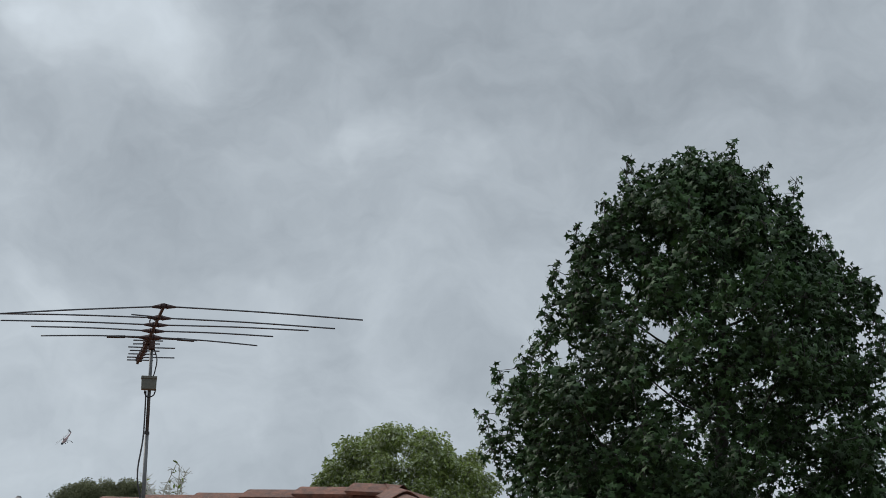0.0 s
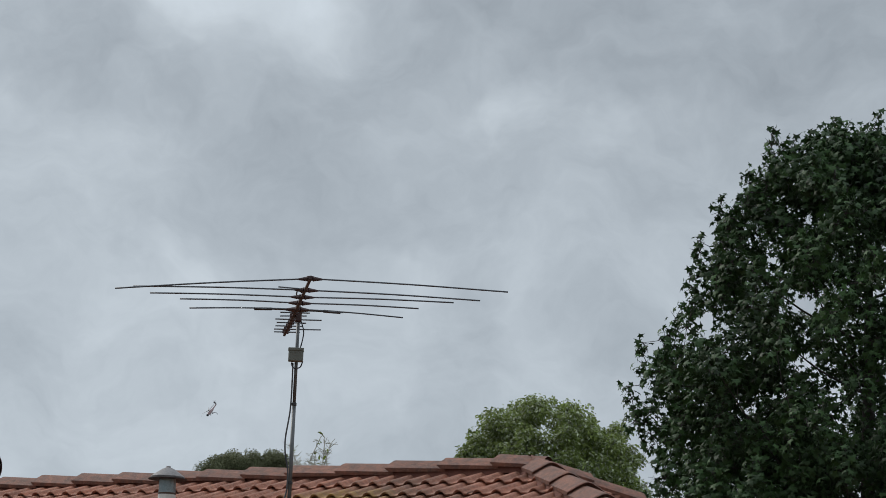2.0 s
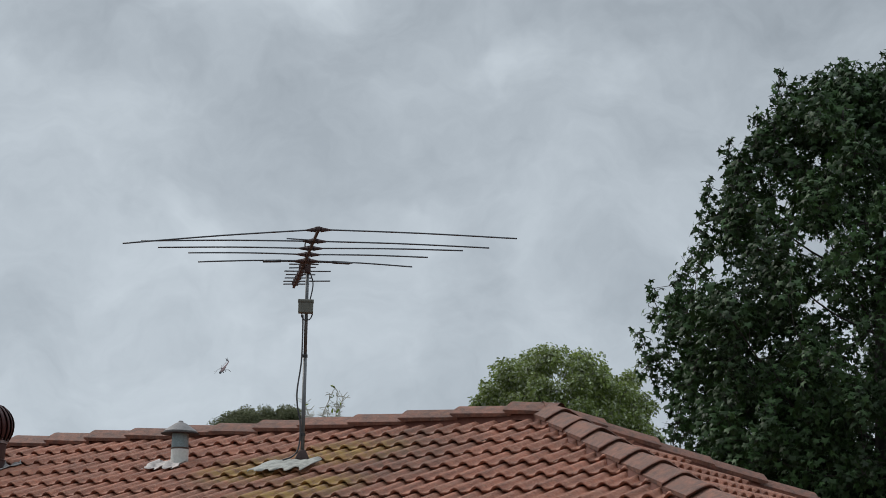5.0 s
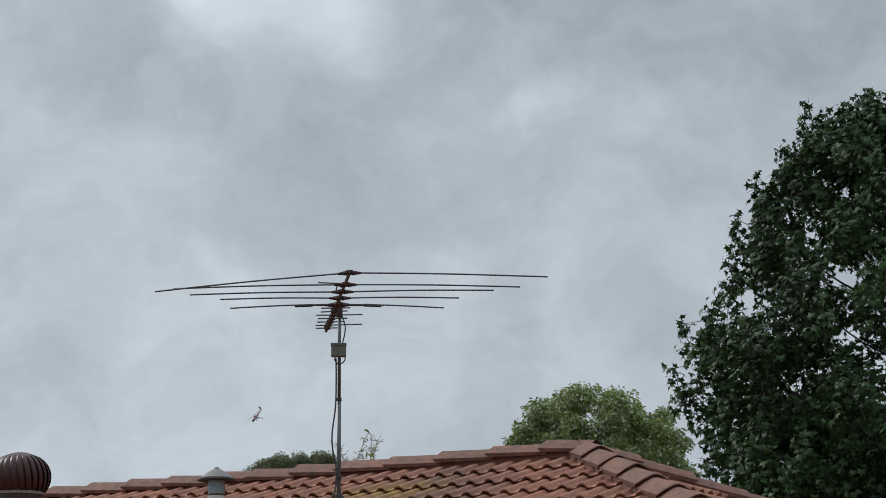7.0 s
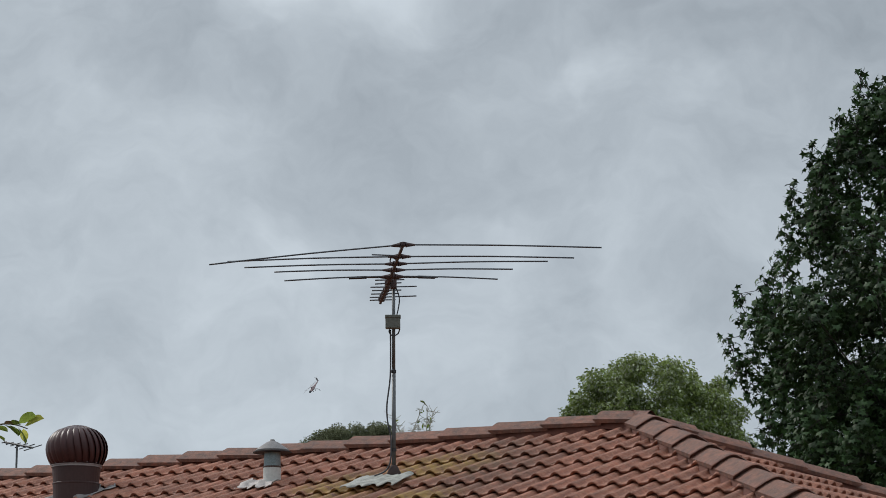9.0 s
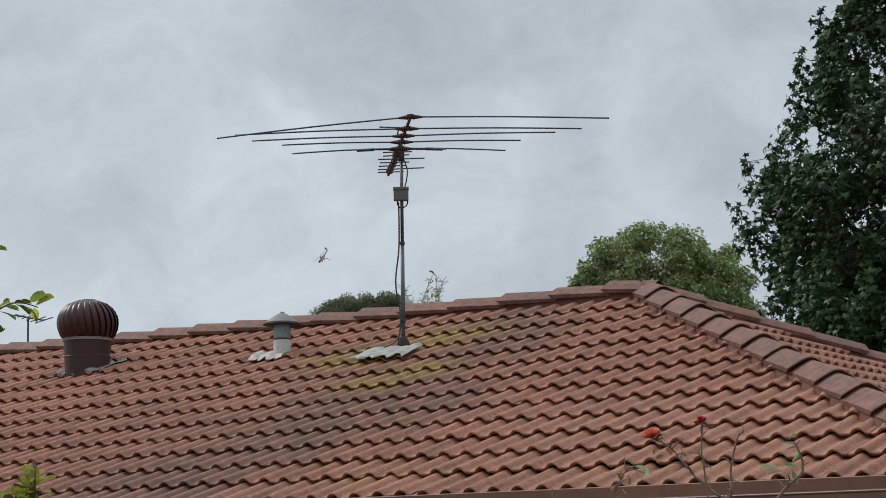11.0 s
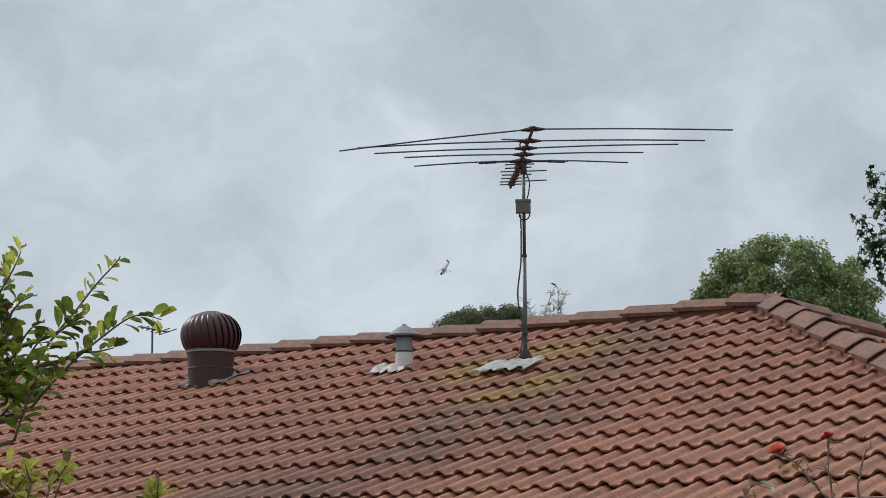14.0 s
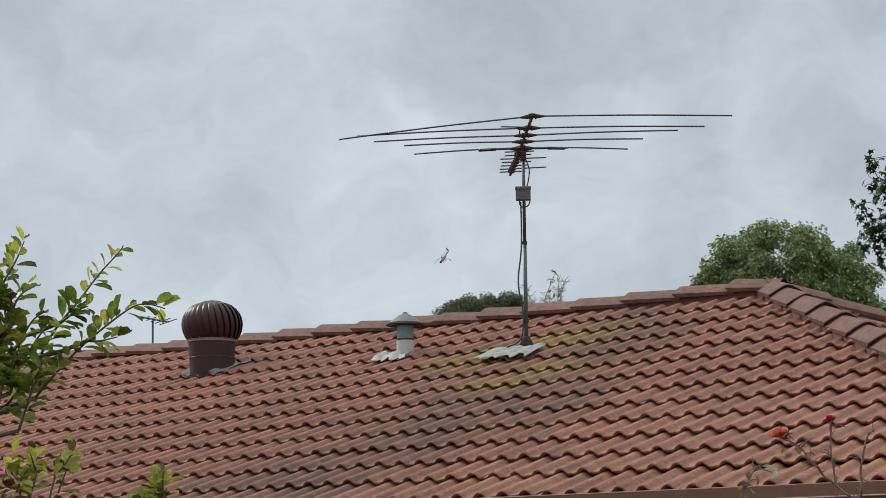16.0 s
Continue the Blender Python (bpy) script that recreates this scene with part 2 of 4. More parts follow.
M_BRICK = material("dark_brown_brick", (0.10, 0.042, 0.030), 0.85, vary=0.25, scale=7, bump=0.4, spread=0.15)
M_JOINT = material("grey_brick_mortar", (0.11, 0.085, 0.075), 0.9, vary=0.15, bump=0.3)
M_SOFFIT = material("brown_soffit_board", (0.07, 0.045, 0.035), 0.8, vary=0.1)
M_FRAME = material("bronze_window_frame", (0.06, 0.045, 0.04), 0.4, 0.3)
M_SHADE = material("pale_grey_roller_blind", (0.34, 0.33, 0.31), 0.8, vary=0.08)
M_BLIND = material("pale_blue_grey_blind", (0.22, 0.25, 0.27), 0.7, vary=0.08)
# dark gloss paint, dulled by weather
M_BRONZE = material("dark_brown_vent_enamel", (0.050, 0.0175, 0.0165), 0.40, 0.0, vary=0.2, scale=6, bump=0.05)
M_BRONZE.node_tree.nodes["Principled BSDF"].inputs["Specular IOR Level"].default_value = 0.3
M_THROAT = material("dark_red_brown_enamel", (0.042, 0.017, 0.015), 0.55, vary=0.2, scale=6)
M_BAND = material("worn_bright_metal_band", (0.30, 0.26, 0.25), 0.5, 0.4, vary=0.2)
M_LEAD = material("grey_lead_flashing", (0.29, 0.285, 0.255), 0.85, 0.0, vary=0.55, scale=18, bump=0.5, bump_scale=40)
M_LEADD = material("dull_dark_flashing", (0.23, 0.21, 0.20), 0.7, 0.1, vary=0.35, scale=9, bump=0.5, bump_scale=40)
M_LEADP = material("pale_sheet_flashing", (0.50, 0.44, 0.41), 0.7, 0.0, vary=0.25, scale=9, bump=0.5, bump_scale=40)
M_PVC = material("dull_white_pipe", (0.55, 0.55, 0.52), 0.5, vary=0.15, scale=8)
M_GALV = material("weathered_galvanised_steel", (0.24, 0.30, 0.315), 0.5, 0.5, vary=0.25, scale=12, bump=0.1)
M_HAT = material("tarnished_grey_steel", (0.20, 0.185, 0.18), 0.6, 0.2, vary=0.3, scale=14)
# near-black with the shade in the colour, for hat underside and turbine drum
M_UNDER = material("painted_shade_brown", (0.028, 0.020, 0.019), 0.8, vary=0.3)
M_RUST = material("rusty_seam", (0.07, 0.045, 0.035), 0.8, vary=0.3)
M_MAST = material("grey_galvanised_mast", (0.118, 0.120, 0.122), 0.5, 0.5, vary=0.2, scale=9)
M_ROD = material("dull_aluminium_rod", (0.085, 0.09, 0.10), 0.5, 0.4, vary=0.2)
M_BOOM = material("oxidised_red_brown_boom", (0.050, 0.024, 0.022), 0.6, 0.1, vary=0.3)
M_BLACK = material("black_plastic", (0.02, 0.018, 0.02), 0.5, vary=0.2)
M_BOOT = material("perished_brown_rubber", (0.040, 0.022, 0.020), 0.85, vary=0.3, scale=20)
M_BOX = material("grey_green_junction_box", (0.125, 0.125, 0.105), 0.55, vary=0.12, scale=12)
M_CABLE = material("dark_grey_cable", (0.045, 0.045, 0.05), 0.6)
M_LEAF = material("dark_green_lobed_leaf", (0.027, 0.058, 0.016), 0.6, vary=0.5, scale=0.9, spread=0.5, soft=0.08)
M_LEAF2 = material("olive_green_leaf", (0.190, 0.240, 0.070), 0.55, vary=0.45, scale=0.7, spread=0.40, soft=0.3)
M_LEAFP = material("pale_crown_leaf", (0.40, 0.44, 0.30), 0.5, vary=0.3, scale=0.7, spread=0.35, soft=0.3)
M_LEAF3 = material("dark_olive_foliage", (0.165, 0.175, 0.095), 0.85, vary=0.35, scale=0.6, spread=0.35, soft=0.15)
M_BARK = material("grey_brown_bark", (0.10, 0.085, 0.07), 0.9, vary=0.3, scale=9, bump=0.5)
M_DARKBARK = material("dark_grey_bark", (0.035, 0.030, 0.025), 0.9, vary=0.3, scale=9, bump=0.5)
M_PALEBARK = material("pale_dry_twig", (0.52, 0.49, 0.43), 0.8, vary=0.2)
M_SHRUB = material("fresh_glossy_leaf", (0.190, 0.240, 0.045), 0.36, vary=0.3, scale=14, spread=0.5, soft=0.42)
M_SHRUBY = material("young_yellow_green_leaf", (0.46, 0.44, 0.090), 0.42, vary=0.25, scale=14, spread=0.35, soft=0.50)
M_SHRUBR = material("bronze_red_new_leaf", (0.17, 0.095, 0.045), 0.4, vary=0.2, scale=14, spread=0.3, soft=0.3)
M_STEM = material("brown_green_stem", (0.11, 0.085, 0.045), 0.7, vary=0.3, scale=30)
M_CANE = material("grey_brown_cane", (0.20, 0.115, 0.085), 0.7, vary=0.35, scale=40)
M_RED = material("deep_red_petal", (0.42, 0.015, 0.03), 0.5, vary=0.2, scale=40, soft=0.3)
M_ORANGE = material("orange_red_petal", (0.66, 0.15, 0.09), 0.5, vary=0.25, scale=40, soft=0.3)
M_PINK = material("pale_pink_petal", (0.75, 0.38, 0.45), 0.5, vary=0.15, scale=40, soft=0.3)
M_GREY = material("pale_grey_green_leaf", (0.36, 0.41, 0.23), 0.5, vary=0.3, scale=25, spread=0.5, soft=0.25)
M_HEAD = material("whitish_seed_head", (0.50, 0.49, 0.42), 0.9, vary=0.3, scale=60, bump=0.4)
M_BROWNLEAF = material("withered_ochre_leaf", (0.30, 0.17, 0.06), 0.7, vary=0.3, scale=30, spread=0.3, soft=0.3)
M_DRY = material("pale_dry_stem", (0.42, 0.38, 0.29), 0.8, vary=0.3, scale=40)
M_GRASS = material("lawn", (0.040, 0.048, 0.022), 0.9, vary=0.35, scale=0.5, bump=0.6, bump_scale=40)
# red paled and greyed in the colour for the haze of distance
M_HELI = material("hazed_red_aircraft_paint", (0.33, 0.23, 0.23), 0.4, vary=0.08, scale=0.3)
M_HELID = material("dark_grey_rotor", (0.19, 0.18, 0.19), 0.5, vary=0.1)
M_GLASS = material("dark_cockpit_glass", (0.03, 0.035, 0.045), 0.08, vary=0.05)


# ---- mesh helpers ----
def link(name, bm, mat, parent=None, label="", smooth=False):
    me = bpy.data.meshes.new(name)
    bm.to_mesh(me)
    bm.free()
    if smooth:
        for f in me.polygons:
            f.use_smooth = True
    me.materials.append(mat)
    ob = new(name, me)
    if parent is not None:
        ob.parent = parent
    if label:
        ob["label"] = label
    return ob


def part(name, bm, mat, parent, label="", smooth=False):
    return link(name, bm, mat, parent, label, smooth)


def raw(name, verts, faces, mat, parent=None, label="", smooth=False):
    me = bpy.data.meshes.new(name)
    me.from_pydata([tuple(v) for v in verts], [], faces)
    me.update()
    if smooth:
        me.polygons.foreach_set("use_smooth", [True] * len(me.polygons))
    me.materials.append(mat)
    ob = new(name, me)
    if parent is not None:
        ob.parent = parent
    if label:
        ob["label"] = label
    return ob


def thing(name, label, category, group="", kind=""):
    return tagged(new(name), label, category, group, kind)


def box(bm, lo, hi, bevel=0.0, m=None):
    r = bmesh.ops.create_cube(bm, size=1.0)
    vs = r["verts"]
    c = [(a + b) / 2 for a, b in zip(lo, hi)]
    s = [b - a for a, b in zip(lo, hi)]
    for v in vs:
        v.co = Vector((v.co.x * s[0] + c[0], v.co.y * s[1] + c[1], v.co.z * s[2] + c[2]))
    if bevel:
        es = list({e for v in vs for e in v.link_edges})
        r = bmesh.ops.bevel(bm, geom=es, offset=bevel, segments=2, affect="EDGES", profile=0.5)
        vs = list({v for f in r["faces"] for v in f.verts} | {v for v in vs if v.is_valid})
    if m is not None:
        bmesh.ops.transform(bm, matrix=m, verts=vs)
    return bm


def lathe(bm, profile, seg=32, m=None, closed=True):
    """Turns (radius, height) pairs about z."""
    rings = []
    for r, z in profile:
        rings.append([bm.verts.new((r * math.cos(2 * math.pi * i / seg), r * math.sin(2 * math.pi * i / seg), z)) for i in range(seg)])
    for a, b in zip(rings, rings[1:]):
        for i in range(seg):
            bm.faces.new((a[i], a[(i + 1) % seg], b[(i + 1) % seg], b[i]))
    if closed:
        bm.faces.new(list(reversed(rings[0])))
        bm.faces.new(rings[-1])
    if m is not None:
        bmesh.ops.transform(bm, matrix=m, verts=[v for r in rings for v in r])
    return bm


def tube(bm, pts, r0, r1=None, seg=8):
    """A tapering round rod along points."""
    r1 = r0 if r1 is None else r1
    pts = [Vector(p) for p in pts]
    rings = []
    for i, p in enumerate(pts):
        t = (pts[min(i + 1, len(pts) - 1)] - pts[max(i - 1, 0)]).normalized()
        a = t.orthogonal().normalized() if i == 0 else (a - t * a.dot(t)).normalized()
        b = t.cross(a)
        r = r0 + (r1 - r0) * i / max(1, len(pts) - 1)
        rings.append([bm.verts.new(p + a * r * math.cos(2 * math.pi * k / seg) + b * r * math.sin(2 * math.pi * k / seg)) for k in range(seg)])
    for u, w in zip(rings, rings[1:]):
        for k in range(seg):
            bm.faces.new((u[k], u[(k + 1) % seg], w[(k + 1) % seg], w[k]))
    bm.faces.new(list(reversed(rings[0])))
    bm.faces.new(rings[-1])
    return bm


def curve_pts(pts, n=6):
    """Points along a smooth line through pts."""
    pts = [Vector(p) for p in pts]
    out = []
    for i in range(len(pts) - 1):
        p0, p1, p2, p3 = pts[max(i - 1, 0)], pts[i], pts[i + 1], pts[min(i + 2, len(pts) - 1)]
        for k in range(n):
            t = k / n
            out.append(0.5 * (2 * p1 + (p2 - p0) * t + (2 * p0 - 5 * p1 + 4 * p2 - p3) * t * t + (3 * p1 - p0 - 3 * p2 + p3) * t ** 3))
    out.append(pts[-1])
    return out


def roof_z(y):
    return ZE + y * TANP


# ---- ground ----
gv, gf, G = [], [], 24
for i in range(G + 1):
    for j in range(G + 1):
        x = (i / G * 2 - 1)
        y = (j / G * 2 - 1)
        gv.append((x * abs(x) * 2500, y * abs(y) * 2500 + 200, 0.0))
for i in range(G):
    for j in range(G):
        a = i * (G + 1) + j
        gf.append((a, a + G + 1, a + G + 2, a + 1))
tagged(raw("ground", gv, gf, M_GRASS), "mown green lawn running out to the horizon", "ground", kind="structure")

# ---- the house ----
house = thing("house", "single-storey brown brick house with red tiled hip roof", "house")
YB = 2 * YR
WIN = [(-5.94, -4.60), (-2.65, -1.55)]       # window openings in the front wall, along x
WY = 0.55                                  # face of the front wall, under the eave
bm = bmesh.new()
x = XL + 0.55
for a, b in WIN:
    box(bm, (x, WY, 0), (a, WY + 0.23, 2.06))
    box(bm, (a, WY, 0), (b, WY + 0.23, 0.9))
    x = b
box(bm, (x, WY, 0), (XR - 0.55, WY + 0.23, 2.06))
box(bm, (XR - 0.78, WY + 0.23, 0), (XR - 0.55, YB - 0.55, 2.06))
box(bm, (XL + 0.55, WY + 0.23, 0), (XL + 0.78, YB - 0.55, 2.06))
box(bm, (XL + 0.78, YB - 0.78, 0), (XR - 0.78, YB - 0.55, 2.06))
wall = part("wall", bm, M_JOINT, house, "brown brick wall in deep shade")
for a, b in WIN:
    bm = bmesh.new()
    for lo, hi in (((a, WY + 0.06, 0.9), (a + 0.06, WY + 0.14, 2.06)), ((b - 0.06, WY + 0.06, 0.9), (b, WY + 0.14, 2.06)),
                   ((a + 0.06, WY + 0.06, 2.0), (b - 0.06, WY + 0.14, 2.06)), ((a + 0.06, WY + 0.06, 0.9), (b - 0.06, WY + 0.14, 0.96)),
                   (((a + b) / 2 - 0.03, WY + 0.065, 0.96), ((a + b) / 2 + 0.03, WY + 0.135, 2.0))):
        box(bm, lo, hi, 0.006)
    w = part("window", bm, M_FRAME, house, "bronze aluminium window under the eave")
    if a > -3:
        part("blind", box(bmesh.new(), (a + 0.065, WY + 0.15, 0.97), (b - 0.065, WY + 0.156, 1.995), 0.001), M_SHADE, w, "pale grey blind drawn down")
        continue
    bm = bmesh.new()
    k = a + 0.07
    while k < b - 0.14:
        box(bm, (k, WY + 0.16, 0.97), (k + 0.085, WY + 0.163, 1.99))
        k += 0.095
    part("blind", bm, M_BLIND, w, "pale vertical blind")
bm = bmesh.new()
for lo, hi in (((XL, 0.0, 2.06), (XR, WY + 0.25, 2.07)), ((XL, YB - WY - 0.25, 2.06), (XR, YB, 2.07)),
               ((XL, WY + 0.25, 2.06), (XL + 0.8, YB - WY - 0.25, 2.07)), ((XR - 0.8, WY + 0.25, 2.06), (XR, YB - WY - 0.25, 2.07))):
    box(bm, lo, hi)
part("soffit", bm, M_SOFFIT, house, "flat brown eaves lining")


def gutter(p, q, out):
    """Quad gutter and fascia from p to q; out: outward direction."""
    p, q, out = Vector(p), Vector(q), Vector(out)
    up = Vector((0, 0, 1))
    prof = [(0.015, 2.044), (0.108, 2.035), (0.110, 2.041), (0.110, 2.105), (0.115, 2.126), (0.115, 2.150), (0.121, 2.160), (0.124, 2.222), (0.132, 2.229),
            (0.132, 2.234), (0.112, 2.240), (0.118, 2.300), (0.112, 2.304), (0.104, 2.298), (0.098, 2.235), (0.02, 2.20), (0.015, 2.20)]
    bm = bmesh.new()
    mitre = (q - p).normalized()
    ra = [bm.verts.new(p + out * o - mitre * o + up * z) for o, z in prof]
    rb = [bm.verts.new(q + out * o + mitre * o + up * z) for o, z in prof]
    n = len(prof)
    for i in range(n):
        bm.faces.new((ra[i], ra[(i + 1) % n], rb[(i + 1) % n], rb[i]))
    bmesh.ops.recalc_face_normals(bm, faces=bm.faces[:])
    g = part("gutter", bm, M_GUTTER, house, "brown steel gutter and fascia")
    bm = bmesh.new()
    tube(bm, [p + out * 0.131 - mitre * 0.131 + up * 2.2315, q + out * 0.131 + mitre * 0.131 + up * 2.2315], 0.0035, seg=6)
    part("bead", bm, M_LIP, g, "gutter bead, coloured pale for its highlight")
    return g


gutter((XL, 0, 0), (XR, 0, 0), (0, -1, 0))
gutter((XR, 0, 0), (XR, YB, 0), (1, 0, 0))
gutter((XR, YB, 0), (XL, YB, 0), (0, 1, 0))
gutter((XL, YB, 0), (XL, 0, 0), (-1, 0, 0))

# small floodlight under the eave, beside the window
fl = thing("flood_light", "small grey floodlight with a glass front under the eave", "light")
fl.location = (-2.59, WY - 0.075, 1.968)
bm = box(bmesh.new(), (-0.075, -0.035, -0.05), (0.075, 0.035, 0.05), 0.010)
part("housing", bm, M_BOX, fl)
bm = box(bmesh.new(), (-0.062, -0.041, -0.038), (0.062, -0.035, 0.038), 0.003)
part("glass", bm, M_GLASS, fl, "dark glass front")
bm = bmesh.new()
tube(bm, [(-0.085, 0.0, 0.0), (-0.085, 0.05, 0.02), (0, 0.075, 0.03), (0.085, 0.05, 0.02), (0.085, 0.0, 0.0)], 0.008, seg=6)
part("bracket", bm, M_MAST, fl, "bent steel bracket")

# roof deck below the tiles
roof = None
zd = -0.125
top, eav = roof_z(YR) + zd, ZE + zd
dv = [(XL, 0, eav), (XR, 0, eav), (XR, YB, eav), (XL, YB, eav), (XL + XRUN, YR, top), (XA, YR, top)]
dv += [(a, b, c - 0.05) for a, b, c in dv]
df = [(0, 1, 5, 4), (1, 2, 5), (2, 3, 4, 5), (3, 0, 4), (6, 10, 11, 7), (7, 11, 8), (8, 11, 10, 9), (9, 10, 6),
      (0, 6, 7, 1), (1, 7, 8, 2), (2, 8, 9, 3), (3, 9, 6, 0)]
roof = raw("roof", dv, df, M_MORTAR, house, "red concrete tiled hip roof, weathered and lichen-stained")

# ---- roof tiles: two rolls to a tile, each course lapping the one below ----
TW = 0.30
ROLL = 0.031


def roll_height(u):
    """Height across one roll (u from 0 to 1): a rounded arch between narrow pans."""
    if 0.21 < u < 0.79:
        return ROLL * math.sin(math.pi * (u - 0.21) / 0.58) ** 0.9
    return 0.0


PROF = [((w + u) * TW / 2, roll_height(u) - ROLL) for w in (0, 1) for u in (0.0, 0.21, 0.27, 0.36, 0.5, 0.64, 0.73, 0.79)] + [(TW, -ROLL)]
BACK, THICK, LAP = -0.030, 0.0235, 0.07


def tile_grid():
    """Corner points (along eave, up slope, off plane) and faces of one tile."""
    vs, fs = [], []
    n = len(PROF)
    L = GAUGE + LAP
    for v, lift in ((0.0, 0.0), (0.012, 0.002), (L, BACK * L / GAUGE)):
        vs += [(x, v, z + lift - (0.004 if v == 0.0 else 0.0)) for x, z in PROF]
    for v, lift in ((0.024, -THICK), (L, BACK * L / GAUGE - THICK)):
        vs += [(x, v, z + lift) for x, z in PROF]
    for i in range(n - 1):
        fs += [(i, i + 1, n + i + 1, n + i), (n + i, n + i + 1, 2 * n + i + 1, 2 * n + i),
               (3 * n + i, 3 * n + i + 1, i + 1, i), (4 * n + i, 4 * n + i + 1, 3 * n + i + 1, 3 * n + i)]
    return np.array(vs), fs


TV, TF = tile_grid()
tile_mesh = bpy.data.meshes.new("tile")
tile_mesh.from_pydata([tuple(v) for v in TV], [], TF)
tile_mesh.polygons.foreach_set("use_smooth", [True] * len(tile_mesh.polygons))
tile_mesh.materials.append(M_TILE)
rnd = random.Random(4)


def tile_face(origin, e, inw, length, first, own, run=YR, hipk=1.0):
    """Tiles one slope. e: along the eave; inw: level direction up the slope; own: stretch along e whose tiles are pieces of their own."""
    e, inw = Vector(e), Vector(inw)
    pitch = math.atan2(YR * TANP, run)
    COSQ, SINQ = math.cos(pitch), math.sin(pitch)
    s = inw * COSQ + Vector((0, 0, SINQ))
    nrm = e.cross(s).normalized()
    frame_m = Matrix((e, s, nrm)).transposed().to_4x4()
    verts, faces = [], []
    rows = int(run / COSQ / GAUGE) + 1
    for k in range(rows):
        s0 = k * GAUGE
        i0 = math.floor((-first) / TW) - 1
        for i in range(i0, int(length / TW) + 3):
            x0 = first + i * TW
            y0 = s0 * COSQ * hipk
            lo, hi = y0 - 0.05, length - y0 + 0.05
            if x0 + TW < lo or x0 > hi:
                continue
            jig = Vector((rnd.uniform(-.003, .003), rnd.uniform(-.005, .005), rnd.uniform(-.004, .002)))
            if k == 0:
                jig += Vector((0, -0.045, 0.004))
            whole = x0 > y0 + 0.35 and x0 + TW < length - y0 - 0.35 and k < rows - 1
            if own and own[0] <= x0 <= own[1] and whole:
                ob = new("tile", tile_mesh)
                ob.parent = roof
                ob.matrix_basis = Matrix.Translation(Vector(origin) + e * x0 + s * s0) @ frame_m @ Matrix.Translation(jig) @ pose(0, 0, 0, rnd.uniform(-.25, .25), rnd.uniform(-.2, .2), rnd.uniform(-.15, .15))
                continue
            P = TV.copy()
            P[:, 0] += x0 + jig.x
            P[:, 1] = np.minimum(P[:, 1] + s0 + jig.y, run / COSQ)
            P[:, 2] += jig.z
            yy = P[:, 1] * COSQ * hipk
            P[:, 0] = np.clip(P[:, 0], np.minimum(yy - 0.02, length / 2), np.maximum(length - yy + 0.02, length / 2))
            b = len(verts)
            W = np.array(origin)[None] + P[:, :1] * np.array(e)[None] + P[:, 1:2] * np.array(s)[None] + P[:, 2:3] * np.array(nrm)[None]
            verts.extend(map(tuple, W))
            faces.extend(tuple(b + q for q in f) for f in TF)
    ob = raw("tile_field", verts, faces, M_TILE, roof, "red concrete tiles in lapped courses", smooth=True)
    ob["kind"] = "stuff"


# ---- ridge and hip caps ----
CW, CH, CL = 0.150, 0.073, 0.415


def cap_mesh():
    prof = [(-CW, -CH), (-CW * 0.55, -CH * 0.42), (-0.03, -0.004), (0, 0.002), (0.03, -0.004), (CW * 0.55, -CH * 0.42), (CW, -CH)]
    vs, fs = [], []
    n = len(prof)
    ends = ((0.0, 0.022, 1.06), (0.010, 0.027, 1.06), (0.05, 0.024, 1.05), (CL + 0.05, 0.0, 0.95))
    for y, lift, wid in ends:
        vs += [(x * wid, y, z + lift) for x, z in prof]
    for y, lift, wid in ((0.030, -0.004, 1.0), (CL + 0.05, -0.022, 0.9)):
        vs += [(x * wid, y, z + lift) for x, z in prof]
    for i in range(n - 1):
        for r in range(3):
            fs.append((r * n + i, r * n + i + 1, (r + 1) * n + i + 1, (r + 1) * n + i))
        fs.append((4 * n + i, 4 * n + i + 1, i + 1, i))
        fs.append((5 * n + i, 5 * n + i + 1, 4 * n + i + 1, 4 * n + i))
    fs.append((0, n, 2 * n, 3 * n, 5 * n, 4 * n))
    fs.append((4 * n + n - 1, 5 * n + n - 1, 3 * n + n - 1, 2 * n + n - 1, n + n - 1, n - 1))
    me = bpy.data.meshes.new("ridge_cap")
    me.from_pydata(vs, [], fs)
    me.materials.append(M_CAP)
    return me


CAP = cap_mesh()


def cap_run(a, b, bed=0.165, every=0.43, wide=1.0):
    """Caps from a, the lower or far end, to b; each laps the next one up."""
    a, b = Vector(a), Vector(b)
    d = (b - a)
    n = int(round(d.length / every))
    step = d / n
    fit = Matrix.Diagonal((wide, step.length / CL, 1, 1))
    y = d.normalized()
    x = y.cross(Vector((0, 0, 1))).normalized()
    z = x.cross(y)
    m = Matrix((x, y, z)).transposed().to_4x4()
    for i in range(n):
        ob = new("ridge_cap", CAP)
        ob.parent = roof
        ob.matrix_basis = Matrix.Translation(a + step * i) @ m @ pose(rnd.uniform(-.004, .004), 0, rnd.uniform(-.004, .004), rnd.uniform(-.5, .5), rnd.uniform(-1.6, 1.6), rnd.uniform(-1.0, 1.0)) @ fit
    bm = bmesh.new()
    vs = []
    for p in (a, b):
        vs.append([bm.verts.new(p + x * u + z * w) for u, w in ((-bed, -0.13), (-0.112, -0.062), (0.112, -0.062), (bed, -0.13))])
    for i in range(4):
        bm.faces.new((vs[0][i], vs[0][(i + 1) % 4], vs[1][(i + 1) % 4], vs[1][i]))
    bm.faces.new(vs[0][::-1])
    bm.faces.new(vs[1])
    part("bedding", bm, M_MORTAR, roof, "red mortar bedding below the caps")


ZC = 0.040
